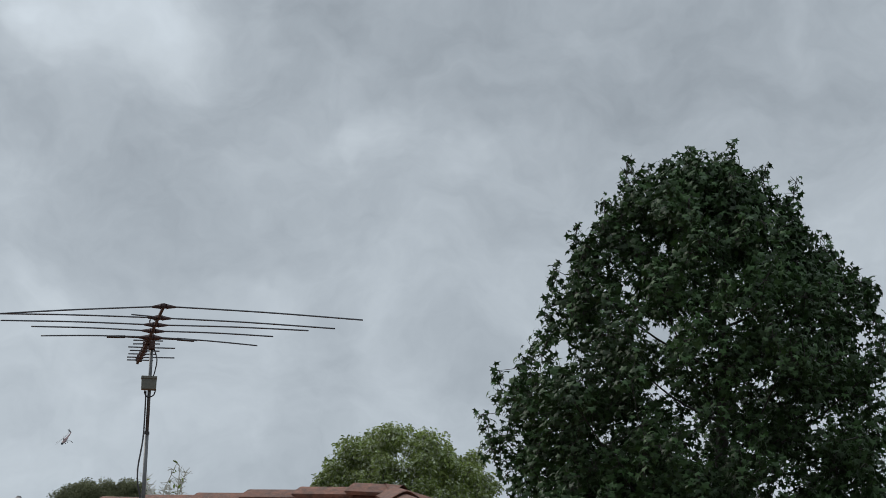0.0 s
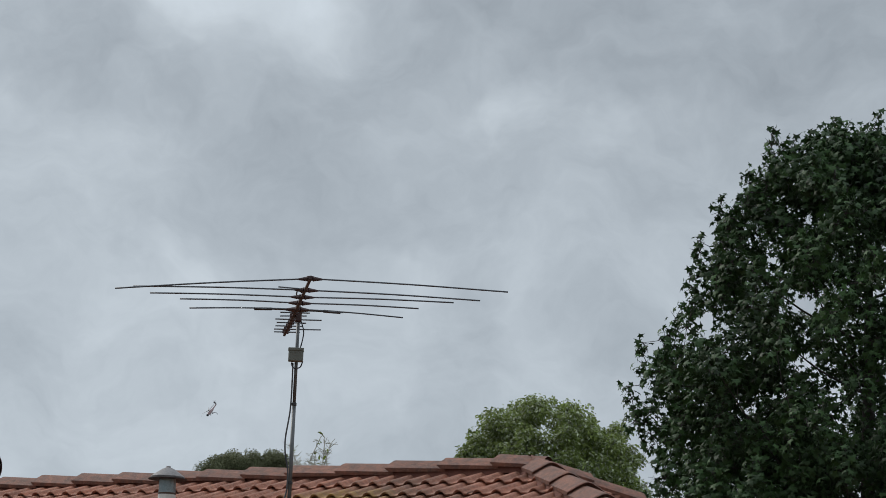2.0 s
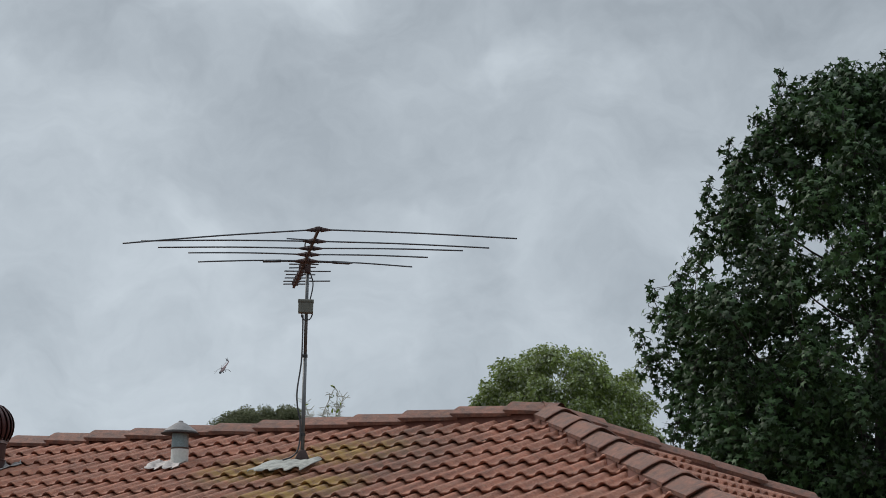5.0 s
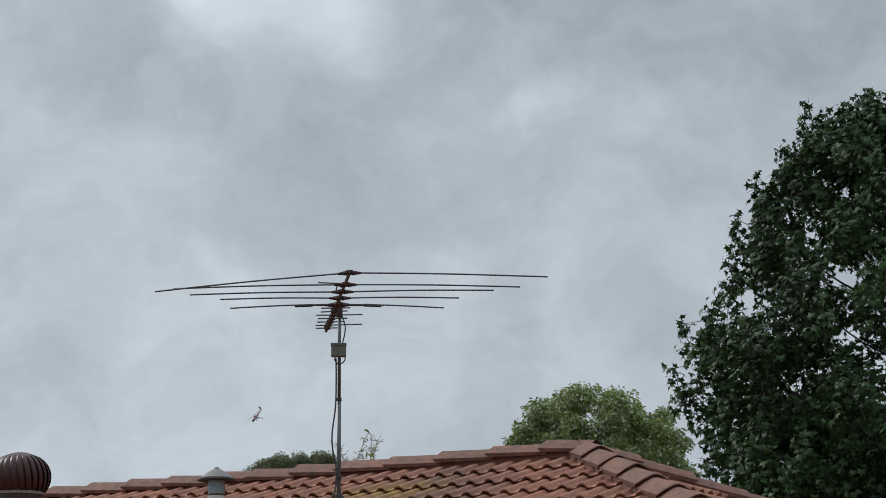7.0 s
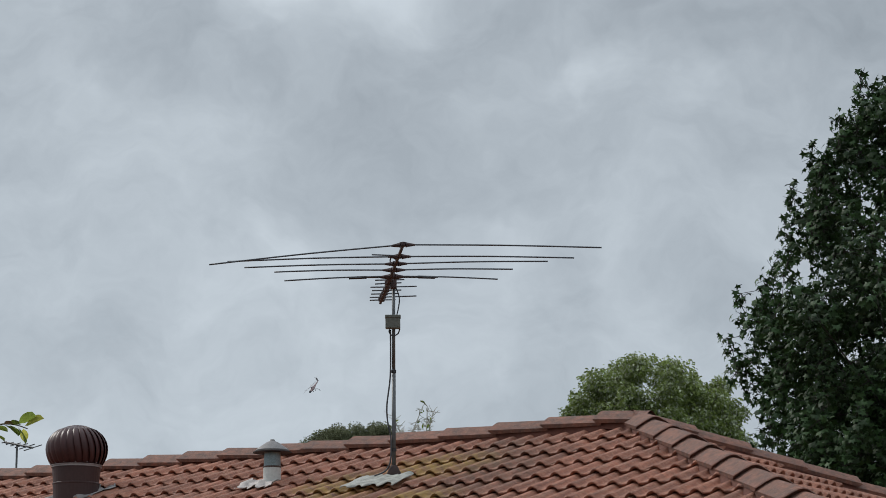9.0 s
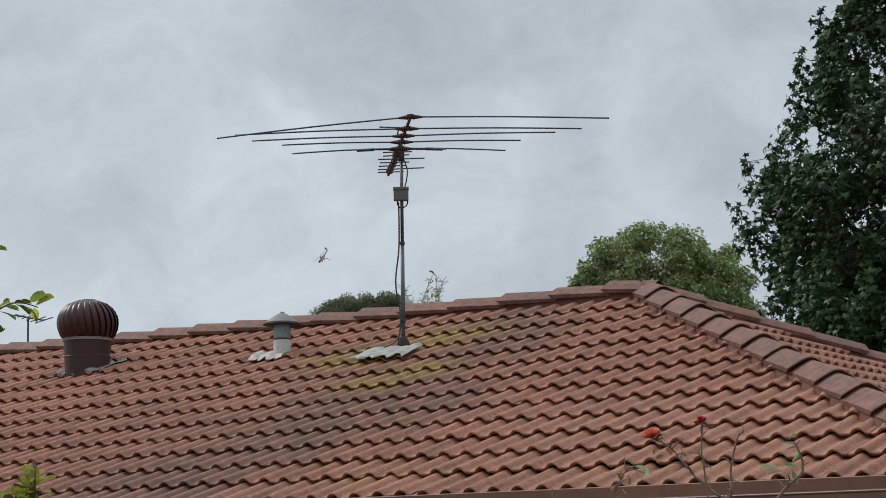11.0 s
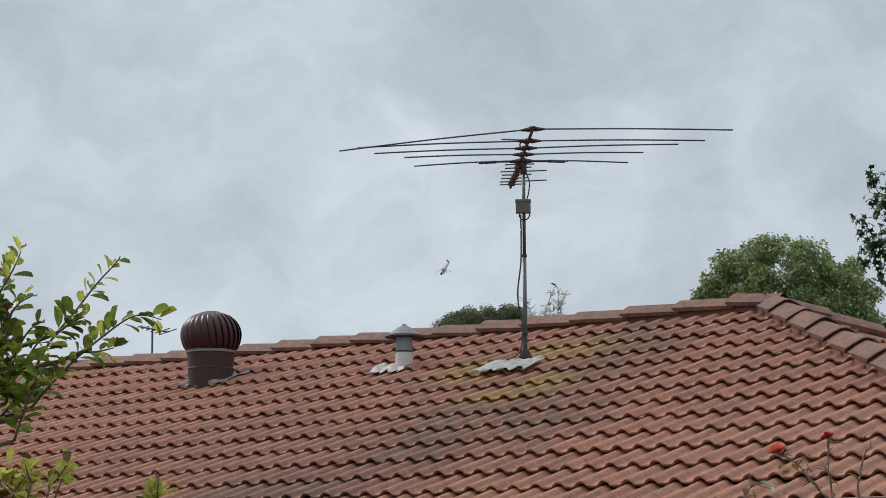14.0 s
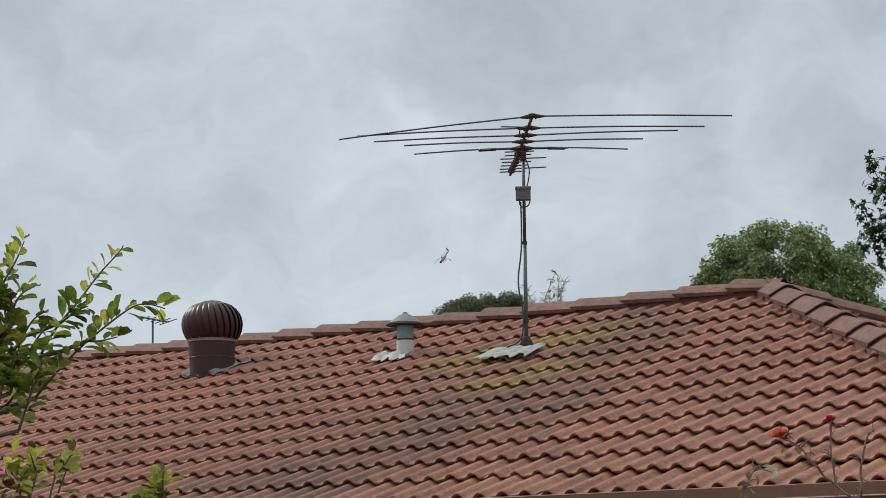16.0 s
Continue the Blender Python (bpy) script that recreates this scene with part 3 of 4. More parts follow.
APEX = Vector((XA, YR, roof_z(YR) + ZC))
APEXL = Vector((XL + XRUN, YR, roof_z(YR) + ZC - 0.032))
# the caps dip away from the hip end to fit the camera's view
DIP = Vector((-5.45, YR, roof_z(YR) + ZC - 0.025))
cap_run(APEXL, DIP, 0.124, CL)
cap_run(DIP, APEX - Vector((0.30, 0, 0.004)), 0.124, CL)
cap_run(APEX - Vector((0.30, 0, -0.008)), APEX + Vector((0.06, 0, 0.002)), 0.124, CL)
cap_run((XR, 0, ZE + ZC), APEX, 0.14, wide=0.9)
cap_run((XR, YB, ZE + ZC), APEX, 0.14, wide=0.9)
cap_run((XL, 0, ZE + ZC), APEXL, 0.14, wide=0.9)
cap_run((XL, YB, ZE + ZC), APEXL, 0.14, wide=0.9)

# ---- turbine roof ventilator ----
WX, WYY = -7.928, 3.41
zb = roof_z(WYY)
turb = thing("turbine_ventilator", "dark brown spinning turbine ventilator on the roof tiles", "roof vent")
turb.location = (WX, WYY, zb - 0.029)
bm = lathe(bmesh.new(), [(0.150, -0.16), (0.150, 0.05), (0.176, 0.05), (0.178, 0.055), (0.190, 0.20), (0.190, 0.23)], 40)
part("throat", bm, M_THROAT, turb, smooth=False)
bm = lathe(bmesh.new(), [(0.168, -0.14), (0.184, 0.08), (0.187, 0.084), (0.187, 0.092), (0.182, 0.096)], 40)
part("lower_collar", bm, M_THROAT, turb)
bm = lathe(bmesh.new(), [(0.192, 0.216), (0.201, 0.217), (0.201, 0.221), (0.195, 0.223), (0.195, 0.231), (0.202, 0.233), (0.202, 0.237), (0.194, 0.239)], 48)
part("band", bm, M_BAND, turb, "worn bright metal ring")
# drum coloured near-black so the slits between the vanes look shaded
bm = lathe(bmesh.new(), [(0.180, 0.24), (0.186, 0.30), (0.188, 0.37), (0.160, 0.46), (0.09, 0.51), (0.02, 0.535)], 40)
part("inner_drum", bm, M_UNDER, turb)
NV = 26


def dome_r(t):
    """Outline of the turbine head, t from the ring to the crown."""
    z = 0.238 + 0.312 * t
    q = (z - 0.365) / (0.187 if z > 0.365 else 0.21)
    return 0.246 * math.sqrt(max(0.0, 1 - q * q)) ** 0.85 + 0.0, z


vm = bmesh.new()
rows_v = []
for j in range(11):
    t = j / 10 * 0.985
    r, z = dome_r(t)
    span = 2 * math.pi / NV * 1.55
    row = []
    for i in range(5):
        u = i / 4
        rr = max(0.012, r * (0.875 + 0.125 * math.cos(u * math.pi / 2)))
        ang = span * (u - 0.5) - 0.22 * (t - 0.3)
        row.append(vm.verts.new((rr * math.cos(ang), rr * math.sin(ang), z)))
    rows_v.append(row)
for a, b in zip(rows_v, rows_v[1:]):
    for i in range(4):
        vm.faces.new((a[i], a[i + 1], b[i + 1], b[i]))
bmesh.ops.recalc_face_normals(vm, faces=vm.faces[:])
vane = part("vane", vm, M_BRONZE, turb, smooth=True)
md = vane.modifiers.new("sheet", "SOLIDIFY")
md.thickness, md.offset = 0.0025, 0.0
for k in range(1, NV):
    o = vane.copy()
    scene.collection.objects.link(o)
    o.rotation_euler = (0, 0, 2 * math.pi * k / NV)
bm = lathe(bmesh.new(), [(0.075, 0.541), (0.072, 0.550), (0.03, 0.555), (0.004, 0.557)], 24)
part("crown", bm, M_BRONZE, turb, smooth=True)
for k in range(14):
    a = 2 * math.pi * k / 14
    bm = lathe(bmesh.new(), [(0.004, 0), (0.004, 0.003), (0.002, 0.005)], 8, pose(0.205 * math.cos(a), 0.205 * math.sin(a), 0.246, 0, 90, math.degrees(a)))
    part("rivet", bm, M_BAND, turb)


def flashing(name, label, cx, cy, hw, up_len, dn_len, mat, parent, lift=0.006, dress=0.8):
    """A soft sheet dressed over the rolls of the tiles about (cx, cy)."""
    vs, fs = [], []
    nx, ny = 26, 10
    r = random.Random(int(abs(cx) * 100))
    for j in range(ny + 1):
        for i in range(nx + 1):
            u = i / nx * 2 - 1
            v = j / ny
            fray = 1 + 0.03 * math.sin(i * 1.7 + j) + r.uniform(-.02, .02)
            x = cx + u * hw * fray
            s = cy / COSP - dn_len + v * (up_len + dn_len) + 0.03 * math.sin(i * 0.9) * (1 if j in (0, ny) else 0)
            ph = ((x + 5.3267) / 0.15) % 1.0
            wave = roll_height(ph) - ROLL
            course = (s % GAUGE) / GAUGE
            off = wave * dress + BACK * course * dress + lift
            vs.append((x, s * COSP - off * SINP, ZE + s * SINP + off * COSP))
    for j in range(ny):
        for i in range(nx):
            a = j * (nx + 1) + i
            fs.append((a, a + 1, a + nx + 2, a + nx + 1))
    ob = raw(name, vs, fs, mat, parent, label, smooth=True)
    md = ob.modifiers.new("sheet", "SOLIDIFY")
    md.thickness = 0.004
    return ob


def flash_thing(cx, cy, hw, up_len, dn_len, mat, label, lift=0.012, dress=0.8):
    return tagged(flashing("flashing", "", cx, cy, hw, up_len, dn_len, mat, None, lift, dress), label, "flashing")


flash_thing(WX + 0.02, WYY - 0.04, 0.27, 0.22, 0.13, M_LEADD, "grey lead flashing dressed round the turbine ventilator")

# ---- flue pipe with a conical hat ----
VX, VY = -5.96, 3.35
zv = roof_z(VY)
flue = thing("vent_pipe", "pale vent pipe with a conical galvanised rain hat", "vent pipe")
flue.location = (VX, VY, zv - 0.055)
bm = lathe(bmesh.new(), [(0.066, -0.10), (0.066, 0.135), (0.060, 0.138)], 28)
part("lower_pipe", bm, M_PVC, flue, "dull white lower pipe", smooth=False)
bm = lathe(bmesh.new(), [(0.061, 0.130), (0.063, 0.134), (0.063, 0.245), (0.060, 0.247)], 28)
part("upper_pipe", bm, M_GALV, flue, "blue-grey galvanised upper pipe")
bm = lathe(bmesh.new(), [(0.066, 0.130), (0.068, 0.132), (0.068, 0.142), (0.065, 0.144)], 28)
part("seam", bm, M_RUST, flue, "rusty joint")
bm = lathe(bmesh.new(), [(0.050, 0.24), (0.050, 0.272)], 20)
part("neck", bm, M_BLACK, flue)
bm = lathe(bmesh.new(), [(0.05, 0.268), (0.124, 0.258), (0.127, 0.258), (0.127, 0.264), (0.090, 0.292), (0.045, 0.322), (0.02, 0.333), (0.016, 0.344), (0.005, 0.346)], 36)
part("hat", bm, M_HAT, flue, "conical galvanised hat")
# disc wider than the hat; its dark colour stands for the shade below
bm = lathe(bmesh.new(), [(0.05, 0.2490), (0.136, 0.2420), (0.145, 0.2430), (0.146, 0.2490), (0.124, 0.2570), (0.05, 0.2660)], 36)
part("shaded_underside", bm, M_UNDER, flue, "underside of the hat, coloured dark for its shade")
flash_thing(VX - 0.08, VY - 0.03, 0.150, 0.05, 0.15, M_LEADP, "pale sheet flashing round the vent pipe", 0.014, 0.6)

# ---- television antenna on its mast ----
MX, MY = -4.773, 3.20
zm = roof_z(MY)
ant = thing("tv_antenna", "large old television antenna on a galvanised roof mast", "antenna")
bm = bmesh.new()
tube(bm, [(MX, MY, zm - 0.05), (MX, MY, zm + 0.74)], 0.0145, seg=14)
tube(bm, [(MX, MY, zm + 0.70), (MX, MY, 5.03)], 0.0125, seg=14)
part("mast", bm, M_MAST, ant, "galvanised steel mast", smooth=True)
for z, r in ((zm + 0.74, 0.0185), (zm + 0.17, 0.0195)):
    bm = lathe(bmesh.new(), [(r - .004, -.012), (r, -.010), (r, .010), (r - .004, .012)], 16, pose(MX, MY, z))
    part("clip", bm, M_BLACK, ant)
bm = lathe(bmesh.new(), [(0.058, -0.03), (0.050, 0.0), (0.027, 0.045), (0.021, 0.056)], 20, pose(MX, MY, zm + 0.005))
part("boot", bm, M_BOOT, ant, "black rubber boot at the foot", smooth=True)
VIEWX = Vector((0.834, 0.545, 0))          # level, square to the camera's line of view
bx = part("junction_box", box(bmesh.new(), (-0.054, -0.03, -0.046), (0.054, 0.03, 0.046), 0.006), M_BOX, ant, "grey-green plastic amplifier box")
bx.matrix_basis = pose(MX + 0.02, MY - 0.04, 4.652, 0, 0, 33)
part("box_lid", box(bmesh.new(), (-0.057, -0.036, 0.030), (0.057, 0.032, 0.052), 0.005), M_BOX, bx)
BA, BB = Vector((-3.960, 2.080, 4.952)), Vector((-5.285, 3.800, 4.948))
bm = bmesh.new()
tube(bm, [BA, BB], 0.0125, seg=4)
part("boom", bm, M_BOOM, ant, "red-brown square boom")
bm = box(bmesh.new(), (-0.022, -0.035, -0.045), (0.022, 0.025, 0.035), 0.006, pose(MX + 0.005, MY - 0.01, 4.95, 0, 0, 38))
part("clamp", bm, M_BOOM, ant)
ELEMENTS = [
    ((-5.146, 1.498, 4.844), (-3.979, 2.103, 4.950), (-2.916, 2.934, 4.951)),
    ((-5.286, 1.884, 4.946), (-4.213, 2.419, 4.950), (-3.268, 3.190, 4.964)),
    ((-5.344, 2.157, 4.956), (-4.371, 2.617, 4.950), (-3.552, 3.322, 4.994)),
    ((-5.304, 2.460, 4.970), (-4.504, 2.793, 4.950), (-3.876, 3.390, 4.985)),
    ((-5.378, 2.685, 4.951), (-4.635, 2.977, 4.950), (-4.086, 3.529, 4.958)),
    ((-4.915, 2.841, 4.949), (-4.665, 3.007, 4.950), (-4.382, 3.188, 4.949)),
    ((-4.816, 3.022, 4.948), (-4.727, 3.080, 4.950), (-4.638, 3.138, 4.952)),
    ((-4.887, 3.128, 4.945), (-4.808, 3.180, 4.950), (-4.725, 3.234, 4.954))]
DIRECTORS = [
    ((-4.993, 3.227, 4.948), (-4.886, 3.297, 4.950), (-4.708, 3.412, 4.954)),
    ((-5.056, 3.343, 4.948), (-4.969, 3.401, 4.950), (-4.874, 3.462, 4.952)),
    ((-5.137, 3.450, 4.947), (-5.053, 3.506, 4.950), (-4.965, 3.563, 4.952)),
    ((-5.220, 3.558, 4.947), (-5.139, 3.612, 4.950), (-4.926, 3.750, 4.958)),
    ((-5.284, 3.654, 4.947), (-5.210, 3.703, 4.950), (-5.121, 3.762, 4.952))]
for k, (a, c, b) in enumerate(ELEMENTS + DIRECTORS):
    a, c, b = Vector(a), Vector(c), Vector(b)
    bm = bmesh.new()
    r = 0.0054 if k < 5 else 0.0050
    tube(bm, curve_pts([a, a.lerp(c, 0.5) + Vector((0, 0, 0.006 if k < 5 else 0)), c], 4), r, seg=6)
    tube(bm, curve_pts([c, c.lerp(b, 0.5) + Vector((0, 0, 0.006 if k < 5 else 0)), b], 4), r, seg=6)
    el = part("element", bm, M_ROD, ant, "thin aluminium rod", smooth=True)
    if k < 6:
        for s, e in ((a, -1), (b, 1)):
            d = (s - c).normalized()
            bm = bmesh.new()
            tube(bm, [c + d * 0.018, c + d * 0.030, c + d * 0.055, c + d * 0.080], 0.020, 0.007, seg=8)
            part("insulator", bm, M_BOOM, el, "red-brown plastic rod holder")
    bm = box(bmesh.new(), (-0.019, -0.019, -0.013), (0.019, 0.019, 0.018), 0.005, Matrix.Translation(c))
    part("bracket", bm, M_BOOM, el)
bm = bmesh.new()
tube(bm, [(-4.35, 2.28, 4.955), (-4.24, 2.40, 4.957)], 0.005, seg=6)
part("stub_rod", bm, M_ROD, ant)
for (a, c, b), f0, f1 in ((ELEMENTS[4], 0.24, 0.40),):
    for s in (a, b):
        p, q = Vector(c).lerp(Vector(s), f0), Vector(c).lerp(Vector(s), f1)
        bm = bmesh.new()
        tube(bm, [p, p.lerp(q, .1), p.lerp(q, .9), q], 0.011, seg=8)
        part("trap_coil", bm, M_BLACK, ant, "black loading coil")
bm = bmesh.new()
tube(bm, curve_pts([(-4.43, 2.70, 4.953), (-4.46, 2.68, 4.985), (-4.36, 2.55, 4.985), (-4.33, 2.58, 4.955)], 5), 0.005, seg=6)
part("phasing_loop", bm, M_BLACK, ant)
bm = bmesh.new()
sx = VIEWX
base = Vector((MX, MY, 0)) + Vector((0.545, -0.834, 0)) * 0.017
tube(bm, curve_pts([base + sx * 0.012 + Vector((0, 0, 4.93)), base + sx * 0.042 + Vector((0, 0, 4.84)), base + sx * 0.035 + Vector((0, 0, 4.76)), base + sx * 0.02 + Vector((0, 0, 4.70))], 5), 0.0045, seg=6)
tube(bm, curve_pts([base + sx * 0.045 + Vector((0, 0, 4.61)), base + sx * 0.03 + Vector((0, 0, 4.572)), base + sx * -0.008 + Vector((0, 0, 4.560)), base + sx * -0.032 + Vector((0, 0, 4.585)), base + sx * -0.03 + Vector((0, 0, 4.61))], 5), 0.0045, seg=6)
tube(bm, curve_pts([base + sx * -0.024 + Vector((0, 0, 4.60)), base + sx * -0.022 + Vector((0, 0, 4.45)), base + sx * -0.026 + Vector((0, 0, 4.25)), base + sx * -0.05 + Vector((0, 0, 4.05)), base + sx * -0.044 + Vector((0, 0, 3.93)),
                    base + sx * -0.022 + Vector((0, 0, 3.82)), base + sx * -0.024 + Vector((0, 0, 3.66)), base + sx * -0.06 + Vector((0, 0, 3.58)), base + sx * -0.14 + Vector((0, 0, 3.545))], 5), 0.0058, seg=6)
part("cable", bm, M_CABLE, ant, "grey coaxial cable tied to the mast", smooth=True)
flash_thing(MX - 0.03, MY - 0.10, 0.235, 0.08, 0.22, M_LEAD, "pale weathered lead flashing at the mast foot", 0.018, 0.28)


# ---- foliage ----
def leaf_star(size):
    """A five-lobed leaf."""
    pts = []
    for k in range(5):
        a = radians(90 + (k - 2) * 62)
        pts.append((math.cos(a) * size * (1.0 if k == 2 else 0.85), math.sin(a) * size * (1.0 if k == 2 else 0.85)))
        if k < 4:
            a2 = radians(90 + (k - 1.5) * 62)
            pts.append((math.cos(a2) * size * 0.46, math.sin(a2) * size * 0.46))
    pts.append((0.0, -size * 0.15))
    return [(x, y, -0.25 * (x * x + y * y) / size) for x, y in pts], [tuple(range(len(pts)))]


def leaf_oval(size, wide=0.42):
    """A rounded leaf, folded a little along its midrib."""
    out = ((0.10, .07), (0.72, .28), (1.0, .52), (0.90, .74), (0.52, .92))
    vs = [(0, 0, 0)] + [(w * wide * .5 * size, y * size, .07 * size * w) for w, y in out] + [(0, size, -.14 * size)]
    vs += [(-w * wide * .5 * size, y * size, .07 * size * w) for w, y in reversed(out)] + [(0, .5 * size, 0)]
    n = len(out)
    return vs, [(0, 1, 2, 3, 12), (12, 3, 4, 5, 6), (0, 12, 9, 10, 11), (12, 6, 7, 8, 9)]


class Leaves:
    """Collects many leaves into one mesh."""

    def __init__(self, shape):
        self.v, self.f = np.array(shape[0]), shape[1]
        self.verts, self.faces, self.n = [], [], 0

    def add(self, p, m3, scale=1.0):
        W = self.v * scale @ np.array(m3).T + np.array(p)
        self.verts.append(W)
        self.faces.extend(tuple(self.n + q for q in f) for f in self.f)
        self.n += len(self.v)

    def build(self, name, mat, parent, label=""):
        me = bpy.data.meshes.new(name)
        V = np.concatenate(self.verts)
        me.from_pydata(V.tolist(), [], self.faces)
        me.materials.append(mat)
        ob = new(name, me)
        ob.parent = parent
        if label:
            ob["label"] = label
        return ob


def hang(rn, droop, out=None):
    """A leaf's turn: tip outwards and down by droop, rolled at random."""
    yaw = rn.uniform(0, 2 * math.pi) if out is None else out + rn.gauss(0, 0.7)
    return (Euler((0, 0, yaw - math.pi / 2)).to_matrix() @ Euler((-droop + rn.gauss(0, 0.45), 0, 0)).to_matrix() @ Euler((0, rn.gauss(0, 0.6), 0)).to_matrix())


def tree(name, label, category, foot, clumps, limbs_from, mat, shape, per, leaf_scale, trunk_r, droop, seed, bark=None, spread=1.0, group="", limb=0.10, pale=None, share=0.0, reach=1.0):
    """Trunk, a limb to each clump, and leaves gathered on twigs in each clump."""
    rn = random.Random(seed)
    bark = bark or M_BARK
    t = thing(name, label, category, group)
    foot = Vector(foot)
    top = max(clumps, key=lambda c: c[0][2])[0]
    bm = bmesh.new()
    axis = curve_pts([foot - Vector((0, 0, .1)), foot.lerp(Vector((foot.x, foot.y, top[2])), 0.4) + Vector((.05, .04, 0)), Vector((foot.x * .5 + top[0] * .5, foot.y * .5 + top[1] * .5, foot.z * .15 + top[2] * .85))], 8)
    tube(bm, axis, trunk_r, trunk_r * 0.2, seg=10)
    part("trunk", bm, bark, t, smooth=True)
    lv, lp = Leaves(shape), Leaves(shape)
    bm = bmesh.new()
    nodes = []
    for c, r in clumps:
        c = Vector(c)
        z0 = max(limbs_from, min(c.z - (c.xy - foot.xy).length * 0.75, axis[-1].z))
        st = min(axis, key=lambda p: abs(p.z - z0))
        mid = st.lerp(c, 0.55) + Vector((0, 0, -0.06 * (c - st).length))
        # a limb from the trunk where none is near, else a branch off the nearest limb
        near = min(nodes, key=lambda p: (p - c).length_squared, default=None)
        if near is None or (near - c).length > reach:
            pts = curve_pts([st, mid, c], 4)
            tube(bm, pts, trunk_r * limb, trunk_r * 0.03, seg=5)
            nodes += pts[3:]
        else:
            tube(bm, [near, near.lerp(c, .5) + Vector((rn.gauss(0, .03), rn.gauss(0, .03), -.04)), c], trunk_r * 0.035, trunk_r * 0.02, seg=4)
            nodes.append(c)
        for _ in range(4):
            d = Vector((rn.gauss(0, 1), rn.gauss(0, 1), rn.gauss(0, .8))).normalized() * r * rn.uniform(.6, 1.0)
            tube(bm, [c - d * 0.15, c + d * .55, c + d], trunk_r * 0.03, trunk_r * 0.01, seg=4)
        for _ in range(int(per * (r ** 2) * rn.uniform(.8, 1.2))):
            d = Vector((rn.gauss(0, 1), rn.gauss(0, 1), rn.gauss(0, 1))).normalized()
            p = c + Vector((d.x, d.y, d.z * 0.95)) * r * spread * rn.uniform(0.15, 1.0) ** 0.55
            (lp if rn.random() < share else lv).add(p, hang(rn, droop, math.atan2(p.y - c.y, p.x - c.x)), leaf_scale * rn.uniform(.65, 1.15))
    part("branching", bm, bark, t, smooth=True)
    lv.build("crown", mat, t)
    if lp.n:
        lp.build("pale_leaves", pale, t, "paler leaves scattered through the crown")
    return t


# big lobed-leaf tree behind the house, tall and roughly conical
TC = Vector((-4.19, 13.83, 0))
rt = random.Random(11)
clumps = []
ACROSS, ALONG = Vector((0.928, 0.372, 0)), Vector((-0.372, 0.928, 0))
OUT_L = [(9.12, .20), (8.92, .66), (8.66, 1.02), (8.28, 1.35), (7.86, 1.66), (7.40, 1.84), (6.90, 1.85), (6.59, 2.38), (6.04, 2.56), (5.46, 2.36), (4.6, 2.5), (3.4, 2.2)]
OUT_R = [(9.08, .20), (8.86, .46), (8.62, .70), (8.26, 1.02), (7.92, 1.30), (7.68, 1.72), (7.4, 1.92), (7.0, 2.08), (6.3, 2.3), (5.4, 2.35), (4.6, 2.5), (3.4, 2.2)]
# see-through openings placed to fit the camera's view: across, height, radius
SIGHT_GAPS = ((-.75, 7.02, .15), (-.54, 6.42, .10), (-1.64, 6.80, .14), (.16, 7.18, .09), (0, 5.95, .05), (1.65, 7.07, .10), (-.99, 7.49, .09), (.85, 5.39, .10), (.6, 6.5, .07), (1.1, 6.1, .06), (-1.3, 5.9, .05),
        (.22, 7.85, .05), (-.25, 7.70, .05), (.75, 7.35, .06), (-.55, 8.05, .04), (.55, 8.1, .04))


def crown_r(z, side):
    out = OUT_L if side < 0 else OUT_R
    for (z1, r1), (z0, r0) in zip(out, out[1:]):
        if z0 <= z <= z1:
            return r0 + (r1 - r0) * (z - z0) / (z1 - z0)
    return 0.3


def in_sight_gap(u, v, z, r):
    # scaled with depth so each opening runs along the camera's sight line
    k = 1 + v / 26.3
    return any(math.hypot(u / k - gu, 1.73 + (z - 1.73) / k - gz) < gr + r * .45 for gu, gz, gr in SIGHT_GAPS)


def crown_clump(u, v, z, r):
    if not in_sight_gap(u, v, z, r):
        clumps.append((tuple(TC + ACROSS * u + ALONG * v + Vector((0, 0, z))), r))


for k in range(1000):
    z = 3.6 + (8.9 - 3.6) * rt.random() ** 1.9
    a = rt.uniform(0, 2 * math.pi)
    r = min(rt.uniform(.20, .38), max(.14, crown_r(z, math.cos(a)) * .5), max(.12, 9.14 - z))
    R = max(0.03, crown_r(z, math.cos(a)) - r - .05) * math.sqrt(rt.uniform(0.12, 1.0))
    crown_clump(math.cos(a) * R, math.sin(a) * R, z, r)
for k in range(110):
    z = rt.uniform(4.2, 8.6)
    a = rt.uniform(0, 2 * math.pi)
    R = crown_r(z, math.cos(a)) - rt.uniform(.10, .28)
    for j in range(3):
        q = R - .05 * j
        crown_clump(math.cos(a) * q, math.sin(a) * q, z + .14 * j, .18 - .035 * j)
for k in range(95):
    z = rt.uniform(7.0, 8.95)
    u = rt.uniform(-crown_r(z, -1), crown_r(z, 1))
    crown_clump(u * .95, rt.uniform(-.45, .45), z, rt.uniform(.13, .24))
# upright leading shoots that stand out of the outline: across, height of the tip
for u, z in ((-.27, 9.32), (.20, 9.35), (.57, 9.02), (.89, 8.86), (-.99, 9.11), (-.75, 9.05), (-.48, 9.08), (-1.26, 8.66), (-1.57, 8.29), (-1.85, 7.88), (-1.93, 7.48),
             (-2.46, 6.68), (-2.2, 6.72), (-2.6, 6.18), (-2.42, 5.92), (1.08, 8.32), (1.32, 7.99), (1.51, 7.78), (1.76, 7.72), (1.9, 7.2), (2.2, 6.7)):
    v = rt.uniform(-.3, .3)
    for j, rad in enumerate((.105, .130, .155, .175)):
        crown_clump(u * (1 - .015 * j) + rt.uniform(-.03, .03), v, z - .095 - .13 * j, rad)
